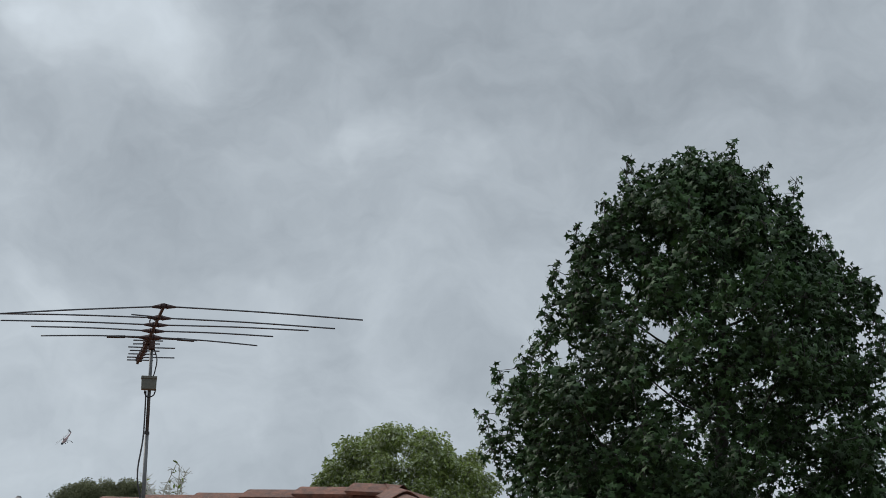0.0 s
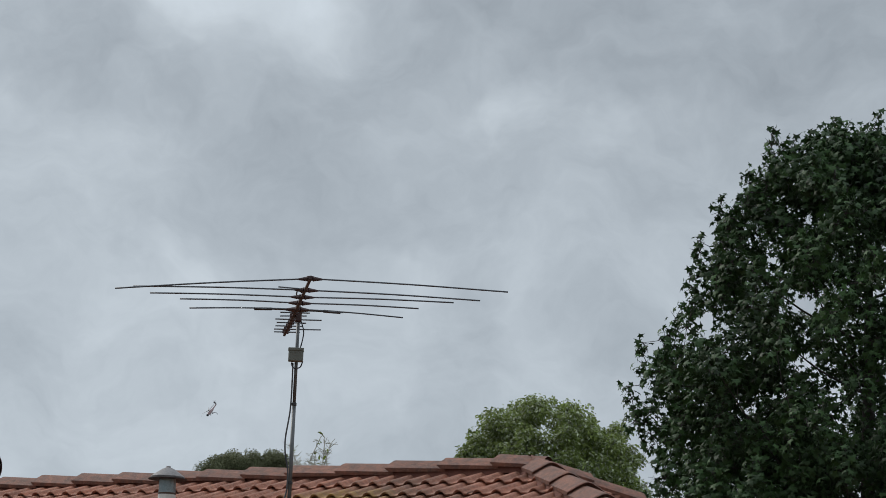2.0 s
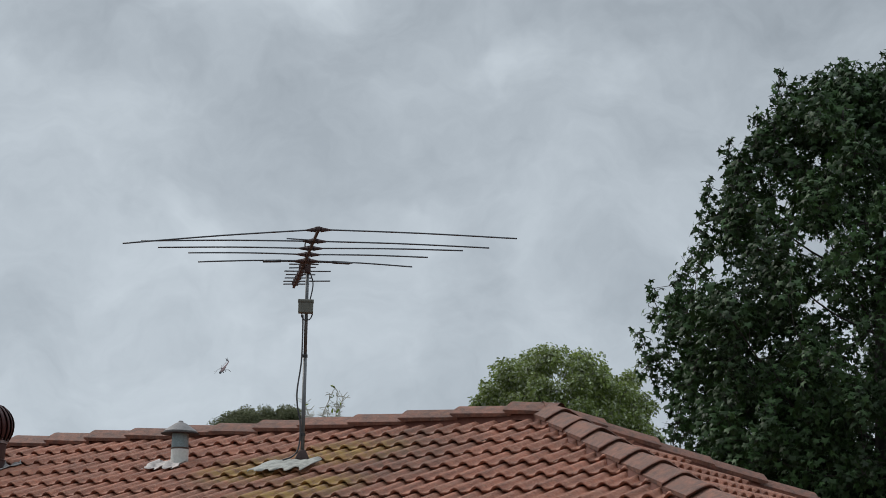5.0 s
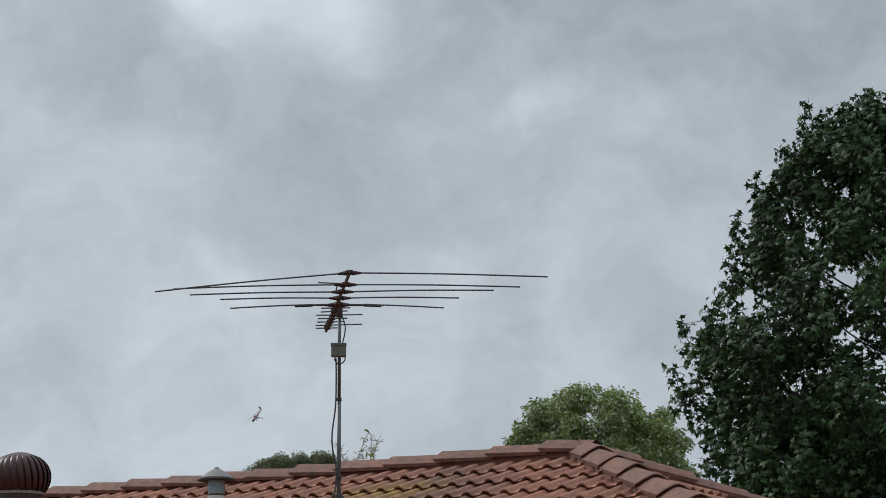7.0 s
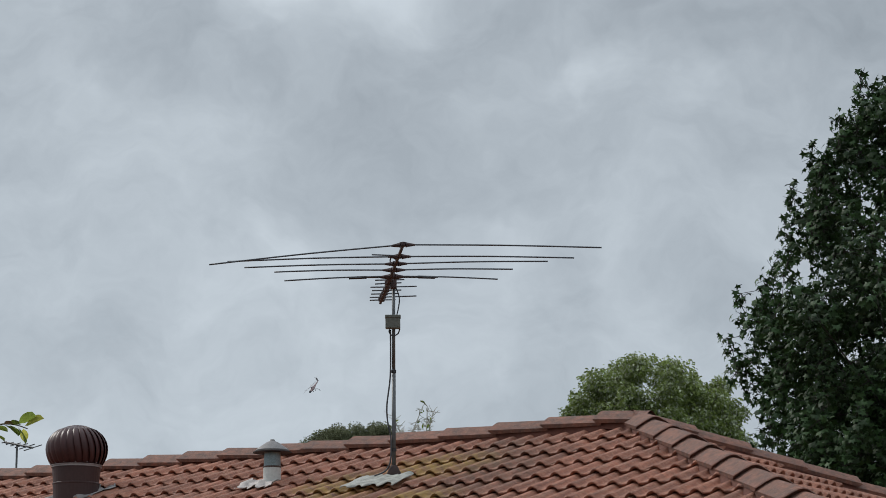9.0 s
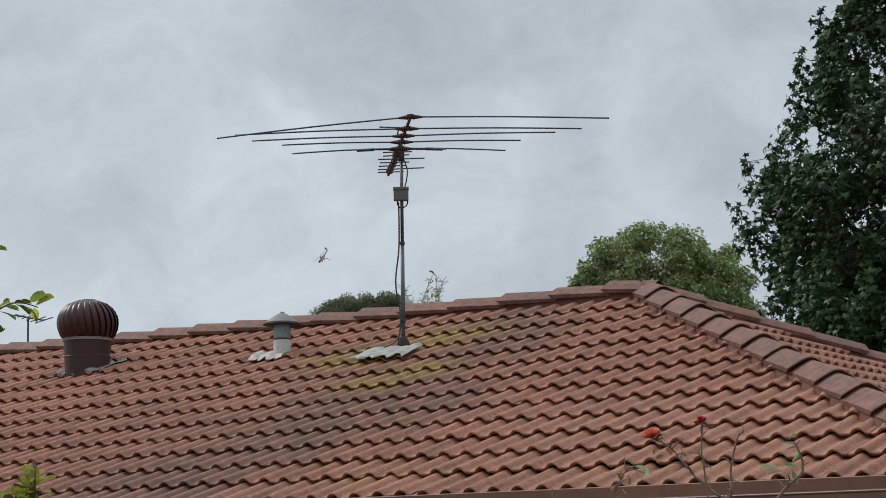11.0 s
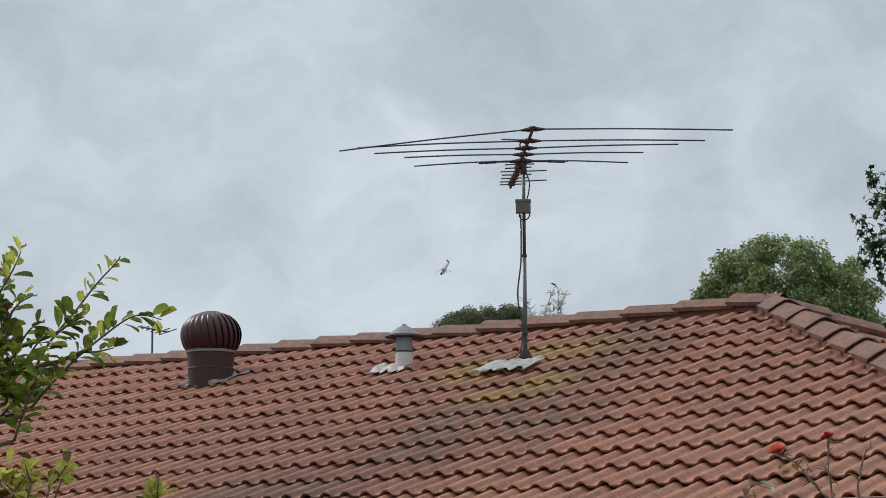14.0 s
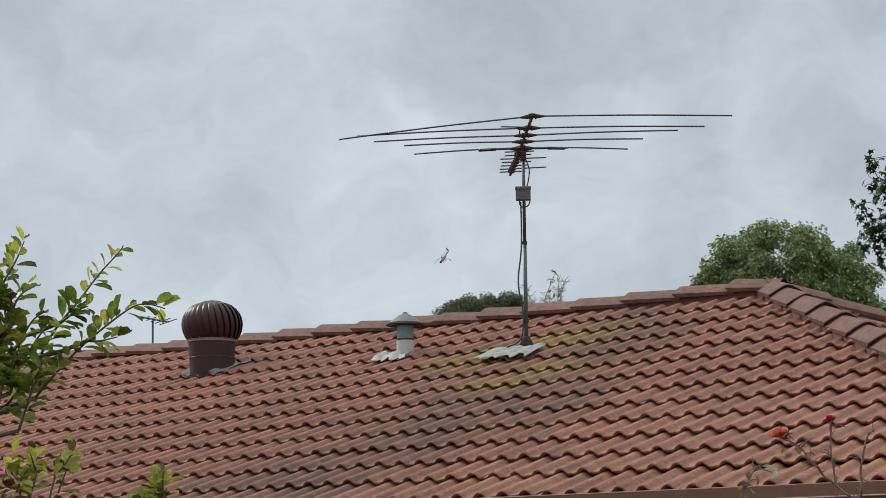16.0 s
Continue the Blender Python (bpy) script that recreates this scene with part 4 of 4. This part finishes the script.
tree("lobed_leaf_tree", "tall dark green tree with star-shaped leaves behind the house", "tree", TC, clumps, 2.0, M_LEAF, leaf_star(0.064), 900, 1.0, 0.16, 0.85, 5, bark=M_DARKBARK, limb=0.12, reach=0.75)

# round-headed tree farther off
SC = Vector((-20.40, 38.40, 0))
rt = random.Random(23)
clumps = []
for k in range(330):
    d = Vector((rt.gauss(0, 1), rt.gauss(0, 1), abs(rt.gauss(0, 1)) * 0.9 - 0.25)).normalized()
    q = rt.uniform(0.35, 1.0) ** 0.4
    clumps.append((tuple(SC + Vector((d.x * 2.27 * q, d.y * 2.27 * q, 8.46 + d.z * 2.04 * q))), rt.uniform(.17, .34)))
tree("round_tree", "round-headed olive green tree seen over the ridge", "tree", SC, clumps, 4.5, M_LEAF2, leaf_oval(0.098, .5), 2300, 1.0, 0.2, 0.5, 6, pale=M_LEAFP, share=0.26)

# dark tree top far behind the ridge
DC = Vector((-46.2, 63.75, -0.07))
rt = random.Random(31)
clumps = []
for cx, cz, rr, n in ((-0.28, 12.67, 0.98, 130), (1.05, 13.08, 0.52, 60), (-1.0, 12.42, 0.85, 70), (0.2, 11.85, 1.35, 90)):
    for k in range(n):
        d = Vector((rt.gauss(0, 1), rt.gauss(0, 1), rt.gauss(0, .8))).normalized() * rr * rt.uniform(.4, 1)
        clumps.append((tuple(DC + Vector((cx * .8, cx * .58, cz + .05)) + d), rt.uniform(.25, .42)))
tree("distant_tree", "dark olive tree top beyond the ridge", "tree", DC, clumps, 9.0, M_LEAF3, leaf_oval(0.072, .6), 3800, 1.0, 0.3, 0.5, 7)

# thin dry twigs behind the mast
tw = thing("bare_sapling", "sparse pale sapling with few leaves beyond the ridge", "tree")
rt = random.Random(41)
S0 = Vector((-17.26, 22.93, 0))
bm = bmesh.new()
tube(bm, curve_pts([S0, S0 + Vector((.05, 0, 3)), S0 + Vector((0, .02, 6.3))], 5), 0.05, 0.015, seg=7)
part("trunk", bm, M_PALEBARK, tw)
lv = Leaves(leaf_oval(0.10, .5))
bm = bmesh.new()
SX = Vector((0.834, 0.545, 0))
for u, z, bend in ((-.42, 7.15, .1), (-.28, 6.85, -.1), (-.1, 6.75, .05), (.02, 6.9, .1), (.18, 7.25, -.12), (.33, 7.05, .1), (.30, 7.32, .05), (.12, 6.98, 0), (-.35, 6.98, 0), (.42, 7.22, 0)):
    p = S0 + SX * u * .85 + Vector((0, 0, z))
    q = S0 + SX * u * .35 + Vector((0, 0, 6.3))
    pts = curve_pts([q, q.lerp(p, .5) + SX * bend, p], 4)
    tube(bm, pts, 0.016, 0.007, seg=5)
    for _ in range(24):
        b = rt.choice(pts[4:])
        e = b + SX * rt.uniform(-.15, .15) + Vector((0, 0, rt.uniform(-.03, .12)))
        tube(bm, [b, b.lerp(e, .5) + Vector((0, 0, rt.uniform(-.02, .03))), e], 0.0075, 0.004, seg=4)
        if rt.random() < .12:
            lv.add(e, hang(rt, .5), rt.uniform(.6, 1.1))
for _ in range(60):
    lv.add(S0 + SX * rt.gauss(-.1, .25) + Vector((0, 0, rt.uniform(6.4, 6.8))), hang(rt, .5), rt.uniform(.7, 1.2))
part("twigs", bm, M_PALEBARK, tw)
lv.build("leaves", M_SHRUB, tw)

# ---- a second, far antenna ----
fa = thing("tv_antenna", "small distant television antenna on a thin pole", "antenna")
F0 = Vector((-29.35, 26.23, 0))
bm = bmesh.new()
tube(bm, [F0, F0 + Vector((0, 0, 7.85))], 0.022, seg=8)
part("mast", bm, M_MAST, fa)
bm = bmesh.new()
FB = [F0 + SX * -0.30 + Vector((-.15, .2, 7.93)), F0 + SX * 0.36 + Vector((.2, -.25, 7.74))]
tube(bm, FB, 0.022, seg=6)
part("boom", bm, M_BLACK, fa)
for k in range(6):
    p = FB[0].lerp(FB[1], k / 5)
    h = 0.08 + 0.05 * k
    d = (Vector((-.55, .83, 0)) + SX * .25 + Vector((0, 0, .25))) * h * 1.4
    bm = bmesh.new()
    tube(bm, [p - d, p + d], 0.012, seg=5)
    part("element", bm, M_BLACK, fa)

# ---- helicopter, far off ----
heli = thing("helicopter", "red heavy-lift helicopter with a hanging hose, far away", "helicopter")
bm = bmesh.new()
bmesh.ops.create_uvsphere(bm, u_segments=20, v_segments=12, radius=1.0)
for v in bm.verts:
    y = v.co.y
    v.co = Vector((v.co.x * 1.5, y * 6.0, v.co.z * 1.7 + (0.3 if y > 0 else 0)))
part("fuselage", bm, M_HELI, heli, smooth=True)
bm = bmesh.new()
bmesh.ops.create_uvsphere(bm, u_segments=14, v_segments=8, radius=1.0)
for v in bm.verts:
    v.co = Vector((v.co.x * 1.35, v.co.y * 1.5 - 4.9, v.co.z * 1.3 - 0.2))
part("cockpit", bm, M_GLASS, heli, "dark cockpit glass", smooth=True)
bm = bmesh.new()
tube(bm, [(0, 4.5, .6), (0, 9, 1.0), (0, 12.0, 1.4)], 0.95, 0.45, seg=10)
part("tail_boom", bm, M_HELI, heli)
bm = box(bmesh.new(), (-0.15, 11.2, 1.2), (0.15, 12.8, 5.0), 0.1)
part("tail_fin", bm, M_HELID, heli)
bm = box(bmesh.new(), (-1.9, 11.7, 4.6), (1.9, 12.7, 4.85), 0.08)
part("tailplane", bm, M_HELID, heli)
bm = lathe(bmesh.new(), [(0.7, 1.6), (0.5, 2.7), (0.3, 3.2)], 14)
part("rotor_hub", bm, M_HELID, heli)
for k in range(6):
    bm = box(bmesh.new(), (0.4, -0.42, 2.95), (11.0, 0.42, 3.10), 0.05, pose(0, 0, 0, 0, -3, 60 * k + 17))
    part("rotor_blade", bm, M_HELID, heli)
for k in range(4):
    bm = box(bmesh.new(), (0.3, -0.13, -0.13), (0.42, 0.13, 2.3), 0.03, pose(0, 12.4, 4.6) @ pose(0, 0, 0, 90 * k + 20))
    part("tail_rotor_blade", bm, M_HELID, heli)
bm = bmesh.new()
tube(bm, curve_pts([(0, 1.5, -1.5), (0.4, 3.5, -3.5), (0.2, 5.0, -5.0), (0, 5.2, -7.5)], 5), 0.28, seg=8)
part("hose", bm, M_HELID, heli, "hanging snorkel hose")
for sx_ in (-1, 1):
    bm = bmesh.new()
    tube(bm, [(sx_ * 1.0, -.5, -1.2), (sx_ * 2.4, -.3, -2.6)], 0.18, seg=6)
    lathe(bm, [(0.3, -.2), (0.6, -.2), (0.6, .2), (0.3, .2)], 12, pose(sx_ * 2.5, -.3, -2.8, 0, 90, 0))
    part("landing_gear", bm, M_HELID, heli)
heli.matrix_basis = pose(-1674, 2374, 433, 46, -10, -28) @ Matrix.Scale(1.18, 4)


# ---- flowering shrub near the camera ----
def twig_leaves(pts, rn, lv, every, size, start=0.04, both=0.9):
    pts = curve_pts(pts, 6)
    total = sum((b - a).length for a, b in zip(pts, pts[1:]))
    d, nxt = 0.0, total * start
    for a, b in zip(pts, pts[1:]):
        L = (b - a).length
        while nxt < d + L:
            p = a.lerp(b, (nxt - d) / L)
            t = (b - a).normalized()
            for _ in range(1 if rn.random() > both else 2):
                side = Vector((rn.gauss(0, 1), rn.gauss(0, 1), rn.gauss(0, 1)))
                side = (side - t * side.dot(t)).normalized()
                y = (t * rn.uniform(.35, 1.0) + side).normalized()
                x = y.cross(Vector((rn.gauss(0, .4), rn.gauss(0, .4), 1))).normalized()
                z = x.cross(y)
                pick = rn.choice(lv)
                pick.add(p + y * 0.004, Matrix((x, y, z)).transposed(), size * rn.uniform(.6, 1.15))
            nxt += every * rn.uniform(.6, 1.4)
        d += L
    return pts


def shrub_group(name, label, foot, twigs, leaf, mats, every, size, seed, stem=0.012, rise=0.25, share=1):
    """A shrub: stems from the ground, twigs and leaves in several tints."""
    rn = random.Random(seed)
    t = thing(name, label, "shrub")
    sets = [Leaves(leaf) for _ in mats]
    pool = [s for s, w in zip(sets, (6, 3, 1)) for _ in range(w)]
    foot = Vector(foot)
    for k, tw_ in enumerate(twigs):
        a = Vector(tw_[0])
        bm = bmesh.new()
        if k % share == 0:
            tube(bm, curve_pts([foot + Vector((rn.uniform(-.06, .06), rn.uniform(-.06, .06), -.02)), foot.lerp(a, .6) + Vector((rn.uniform(-.12, .02), rn.uniform(-.08, .02), rise)), a], 6), stem, min(stem, 0.0055), seg=6)
        pts = twig_leaves(tw_, rn, pool, every, size)
        tube(bm, pts, min(stem, 0.0045), 0.0014, seg=6)
        part("stem", bm, M_STEM, t, smooth=True)
    for s, m, lab in zip(sets, mats, ("leaves", "young_leaves", "bronze_leaves")):
        if s.n:
            s.build(lab, m, t)
    return t


BUSH = [
    [(-0.348, -6.213, 2.283), (-0.303, -6.167, 2.372), (-0.258, -6.122, 2.491), (-0.212, -6.077, 2.573), (-0.170, -6.037, 2.652), (-0.130, -5.999, 2.715), (-0.122, -5.991, 2.735)],
    [(-0.293, -6.156, 2.306), (-0.257, -6.121, 2.369), (-0.211, -6.076, 2.439), (-0.169, -6.036, 2.491), (-0.105, -5.976, 2.558), (-0.070, -5.943, 2.568), (-0.036, -5.912, 2.556)],
    [(-0.229, -6.121, 2.515), (-0.200, -6.095, 2.545), (-0.177, -6.071, 2.560)],
    [(-0.190, -6.060, 2.465), (-0.155, -6.050, 2.462), (-0.118, -6.015, 2.474)],
    [(-0.308, -6.316, 2.507), (-0.290, -6.296, 2.595), (-0.261, -6.266, 2.676), (-0.246, -6.252, 2.728)],
    [(-0.317, -6.325, 2.376), (-0.279, -6.285, 2.493), (-0.255, -6.260, 2.573), (-0.225, -6.230, 2.603)],
    [(-0.311, -6.290, 2.349), (-0.272, -6.250, 2.437), (-0.243, -6.220, 2.510), (-0.218, -6.195, 2.536)],
    [(-0.342, -6.279, 2.308), (-0.293, -6.228, 2.381), (-0.249, -6.183, 2.477), (-0.228, -6.163, 2.507)],
    [(-0.323, -6.259, 2.337), (-0.273, -6.208, 2.411), (-0.223, -6.157, 2.411)]]
rb = random.Random(55)
for k in range(28):
    w = rb.uniform(-.12, .08)
    a = Vector((-0.295 + w * .70, -6.300 + w * .71 + rb.uniform(-.06, .06), rb.uniform(2.24, 2.56) - max(0, w) * 1.2))
    d = Vector((rb.uniform(-.03, .05), rb.uniform(-.03, .05), rb.uniform(.07, .16)))
    BUSH.append([tuple(a), tuple(a + d * .5 + Vector((0, 0, .015))), tuple(a + d)])
shrub_group("garden_shrub", "leafy garden shrub with fresh green and bronze tips", (-1.25, -7.15, 0), BUSH, leaf_oval(0.058, .52), (M_SHRUB, M_SHRUBY, M_SHRUBR), 0.021, 1.0, 61, 0.012, 0.55)
LOW = []
for c in ((0.009, -6.52, 2.11), (0.085, -6.445, 2.12), (0.046, -6.482, 2.14), (0.028, -6.50, 2.08), (0.222, -6.313, 2.02), (0.25, -6.29, 2.055), (0.255, -6.303, 1.975), (0.281, -6.272, 2.07),
          (0.234, -6.323, 1.985), (0.141, -6.41, 1.95), (0.121, -6.43, 1.88), (0.193, -6.361, 1.88), (0.335, -6.231, 1.85), (0.03, -6.51, 1.95), (-0.02, -6.55, 2.02), (0.27, -6.29, 1.93)):
    for _ in range(4):
        a = Vector(c) + Vector((rb.gauss(0, .006), rb.gauss(0, .006), -.065 + rb.gauss(0, .012)))
        d = Vector((rb.uniform(-.05, .05), rb.uniform(-.04, .04), rb.uniform(.02, .075)))
        LOW.append([tuple(a), tuple(a + d * .5), tuple(a + d)])
low_shrub = shrub_group("rose_bush", "yellow-green rose bush with pale pink blooms", (0.02, -6.62, 0), LOW, leaf_oval(0.046, .55), (M_SHRUBY, M_SHRUBY, M_SHRUBR), 0.023, 1.0, 67, 0.0026, 0.05, 4)


def bloom(c, r, mat, parent, seed, petals=14):
    """An open flower of cupped, overlapping petals."""
    rn = random.Random(seed)
    lv = Leaves(([(0, 0, 0), (.55, .45, .10), (.50, .95, .32), (0, 1.08, .30), (-.50, .95, .32), (-.55, .45, .10)], [(0, 1, 2, 3), (0, 3, 4, 5)]))
    for k in range(petals):
        lift = 0.15 + 1.1 * k / petals
        m = Euler((0, 0, k * 2.4)).to_matrix() @ Euler((lift, 0, 0)).to_matrix()
        lv.add(c, Euler((rn.uniform(.2, .5), rn.uniform(-.3, .3), 0)).to_matrix() @ m, r * rn.uniform(.8, 1.1) * (1 - .4 * k / petals))
    return lv.build("bloom", mat, parent)


bloom((-0.014, -6.548, 2.061), 0.024, M_PINK, low_shrub, 1)
bloom((0.011, -6.522, 2.032), 0.020, M_PINK, low_shrub, 2)

# ---- rose canes with a few red blooms, below the gutter ----
rose = thing("rose_bush", "leggy rose bush with bare canes and a few red blooms", "shrub")
RF = Vector((1.50, -4.90, 0))
CANES = [([(1.541, -4.878, 1.831), (1.637, -4.834, 1.943), (1.706, -4.803, 2.029), (1.748, -4.785, 2.075), (1.736, -4.790, 2.146)], .0062, 9),
         ([(1.470, -4.910, 1.800), (1.485, -4.906, 1.917), (1.513, -4.892, 1.971), (1.566, -4.867, 2.010), (1.568, -4.866, 2.069), (1.580, -4.860, 2.143), (1.591, -4.855, 2.179)], .0054, 9),
         ([(1.560, -4.870, 2.008), (1.546, -4.876, 2.003), (1.495, -4.901, 2.049), (1.450, -4.922, 2.102), (1.419, -4.938, 2.147), (1.380, -4.958, 2.170)], .0040, 22),
         ([(1.500, -4.890, 1.830), (1.509, -4.894, 1.971), (1.503, -4.897, 2.078), (1.497, -4.900, 2.145), (1.500, -4.898, 2.208)], .0034, 9),
         ([(1.154, -5.078, 1.780), (1.154, -5.078, 1.833), (1.136, -5.088, 1.902), (1.126, -5.094, 1.954), (1.114, -5.101, 1.980)], .0040, 6),
         ([(1.131, -5.090, 1.930), (1.129, -5.092, 1.961), (1.127, -5.093, 2.013)], .0018, 3),
         ([(1.320, -4.990, 1.790), (1.308, -4.995, 1.909), (1.283, -5.008, 1.973), (1.276, -5.012, 2.010), (1.295, -5.002, 2.054), (1.312, -4.993, 2.090)], .0030, 12),
         ([(1.220, -5.040, 1.800), (1.236, -5.033, 1.922), (1.270, -5.015, 1.980)], .0026, 5)]
rr = random.Random(71)
for k, (c, r, n) in enumerate(CANES):
    bm = bmesh.new()
    if k not in (2, 5):
        tube(bm, curve_pts([RF + Vector((rr.uniform(-.1, .1), rr.uniform(-.1, .1), 0)), RF.lerp(Vector(c[0]), .6) + Vector((rr.uniform(-.04, .04), 0, .15)), c[0]], 5), r, r, seg=6)
    pts = curve_pts(c, 6)
    pts = [p + Vector((rr.gauss(0, .0012), rr.gauss(0, .0012), rr.gauss(0, .0008))) for p in pts]
    tube(bm, pts, r, max(.0018, r * .45), seg=7)
    for j in range(n):
        b = rr.choice(pts[len(pts) // 3:])
        e = b + Vector((rr.uniform(-.040, .045), rr.uniform(-.03, .03), rr.uniform(-.012, .038)))
        m = b.lerp(e, .5) + Vector((rr.gauss(0, .006), 0, rr.uniform(0, .010)))
        tube(bm, [b, m, e], 0.0024, 0.0012, seg=5)
        if rr.random() < .6:
            tube(bm, [m, m + Vector((rr.uniform(-.018, .018), 0, rr.uniform(-.004, .02)))], 0.0017, 0.0009, seg=4)
    part("cane", bm, M_CANE, rose)
bloom((1.500, -4.898, 2.214), 0.020, M_RED, rose, 3)
bloom((1.486, -4.904, 2.210), 0.010, M_RED, rose, 13, 7)
bloom((1.375, -4.960, 2.172), 0.034, M_ORANGE, rose, 4)
bloom((1.578, -4.861, 1.973), 0.021, M_ORANGE, rose, 5, 9)
bloom((1.319, -4.989, 1.843), 0.030, M_ORANGE, rose, 6)
rl, rw = Leaves(leaf_oval(0.05, .62)), Leaves(leaf_oval(0.04, .6))
for c in ((1.375, -4.960, 1.955), (1.392, -4.951, 1.890), (1.523, -4.887, 1.880), (1.125, -5.095, 1.835)):
    rl.add(c, hang(rr, -1.1, -0.9), rr.uniform(.75, .95))
for c in ((1.404, -4.945, 2.125), (1.41, -4.94, 2.145), (1.395, -4.95, 2.14), (1.312, -4.993, 2.075), (1.297, -5.00, 2.085), (1.285, -5.007, 2.045), (1.30, -5.0, 2.03), (1.275, -5.01, 2.02), (1.585, -4.858, 1.96)):
    rw.add(c, hang(rr, .4), rr.uniform(.6, 1.0))
rl.build("leaves", M_SHRUB, rose)
rw.build("withered_leaves", M_BROWNLEAF, rose)

gp = thing("grey_leaved_bush", "tangled grey-green bush with pale stems and whitish buds", "shrub")
bm = bmesh.new()
gl, gb = Leaves(leaf_oval(0.048, .23)), Leaves(leaf_oval(0.05, .7))
G0, G1 = Vector((1.03, -5.15, 1.855)), Vector((1.60, -4.85, 1.875))
GD = (G1 - G0).normalized()
for k in range(195):
    u = rr.random()
    a = G0.lerp(G1, u) + Vector((rr.gauss(0, .02), rr.uniform(-.14, .14), rr.uniform(-.20, .045)))
    e = a + GD * rr.uniform(-.10, .10) + Vector((rr.gauss(0, .02), rr.gauss(0, .03), rr.uniform(-.03, .035)))
    pts = curve_pts([a, a.lerp(e, .5) + Vector((0, 0, rr.uniform(.0, .03))), e], 4)
    tube(bm, pts, 0.0024, 0.0011, seg=5)
    if k % 6 == 0:
        root = Vector((a.x * .6 + .5, -5.0, 0))
        tube(bm, curve_pts([root, root.lerp(a, .6), a], 4), 0.007, 0.003, seg=5)
    for p in pts[1:]:
        w = rr.random()
        if w < .52:
            gl.add(p, hang(rr, .25), rr.uniform(.4, 1.1))
        elif w < .60:
            gb.add(p, hang(rr, .5), rr.uniform(.35, .8))
for c in ((1.688, -4.811, 2.085), (1.700, -4.806, 2.075), (1.721, -4.797, 2.078), (1.740, -4.79, 2.08), (1.715, -4.80, 2.16), (1.735, -4.792, 2.15), (1.745, -4.79, 2.125), (1.371, -4.962, 2.082), (1.365, -4.965, 2.084)):
    gl.add(c, hang(rr, .3), rr.uniform(.9, 1.2))
for c in ((0.991, -5.173, 1.853), (1.005, -5.165, 1.848), (1.02, -5.156, 1.855)):
    gl.add(c, hang(rr, .35, 2.6), 1.5)
gb.build("broad_leaves", M_SHRUB, gp)
part("stemwork", bm, M_DRY, gp, "pale tangled stems")
gl.build("leaves", M_GREY, gp)
for c, q in (((1.017, -5.157, 1.915), .03), ((1.341, -4.977, 1.945), -.01), ((1.400, -4.947, 1.946), -.02), ((1.440, -4.928, 1.990), .035), ((1.522, -4.888, 1.953), -.02), ((1.727, -4.794, 1.973), -.05), ((1.119, -5.097, 1.972), .005), ((1.382, -4.957, 1.937), -.01)):
    b2 = bmesh.new()
    bmesh.ops.create_icosphere(b2, subdivisions=2, radius=0.0075)
    for v in b2.verts:
        v.co *= 1 + rr.uniform(-.22, .22)
        v.co.z *= 1.15
    bmesh.ops.translate(b2, vec=c, verts=b2.verts[:])
    for _ in range(4):
        g = Vector(c) + Vector((0, 0, -.007))
        tube(b2, [g, g + Vector((rr.uniform(-.012, .012), rr.uniform(-.01, .01), rr.uniform(-.004, .008)))], 0.0022, 0.0006, seg=4)
    tube(b2, curve_pts([c, (c[0] + q * .25, c[1], c[2] - .012), (c[0] + q * .7, c[1] + .01, c[2] - .040), (c[0] + q * 1.1, c[1] + .01, c[2] - .085)], 3), 0.0014, 0.0018, seg=5)
    part("seed_head", b2, M_HEAD, gp, "whitish bud on a bent stalk")

# ---- pieces of the roof and wall, last ----
FIRST = (-5.3267 - XL) % TW
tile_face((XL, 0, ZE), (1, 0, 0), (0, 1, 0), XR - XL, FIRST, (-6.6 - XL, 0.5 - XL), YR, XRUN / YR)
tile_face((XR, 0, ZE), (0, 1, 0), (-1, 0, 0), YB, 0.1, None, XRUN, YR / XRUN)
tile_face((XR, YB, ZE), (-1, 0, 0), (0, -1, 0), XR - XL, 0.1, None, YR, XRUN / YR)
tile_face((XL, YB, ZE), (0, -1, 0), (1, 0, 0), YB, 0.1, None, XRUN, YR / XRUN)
bm = box(bmesh.new(), (0.0, -0.012, 0.0), (0.23, 0.05, 0.076), 0.004)
brick_me = bpy.data.meshes.new("brick")
bm.to_mesh(brick_me)
bm.free()
brick_me.materials.append(M_BRICK)
for c in range(5):
    z = 2.06 - 0.086 * (c + 1)
    x = -9.0 + (0.12 if c % 2 else 0.0)
    while x < XR - 0.8:
        if not any(x + 0.23 > a and x < b for a, b in WIN):
            o = new("brick", brick_me)
            o.parent = wall
            o.location = (x, WY, z)
        x += 0.24
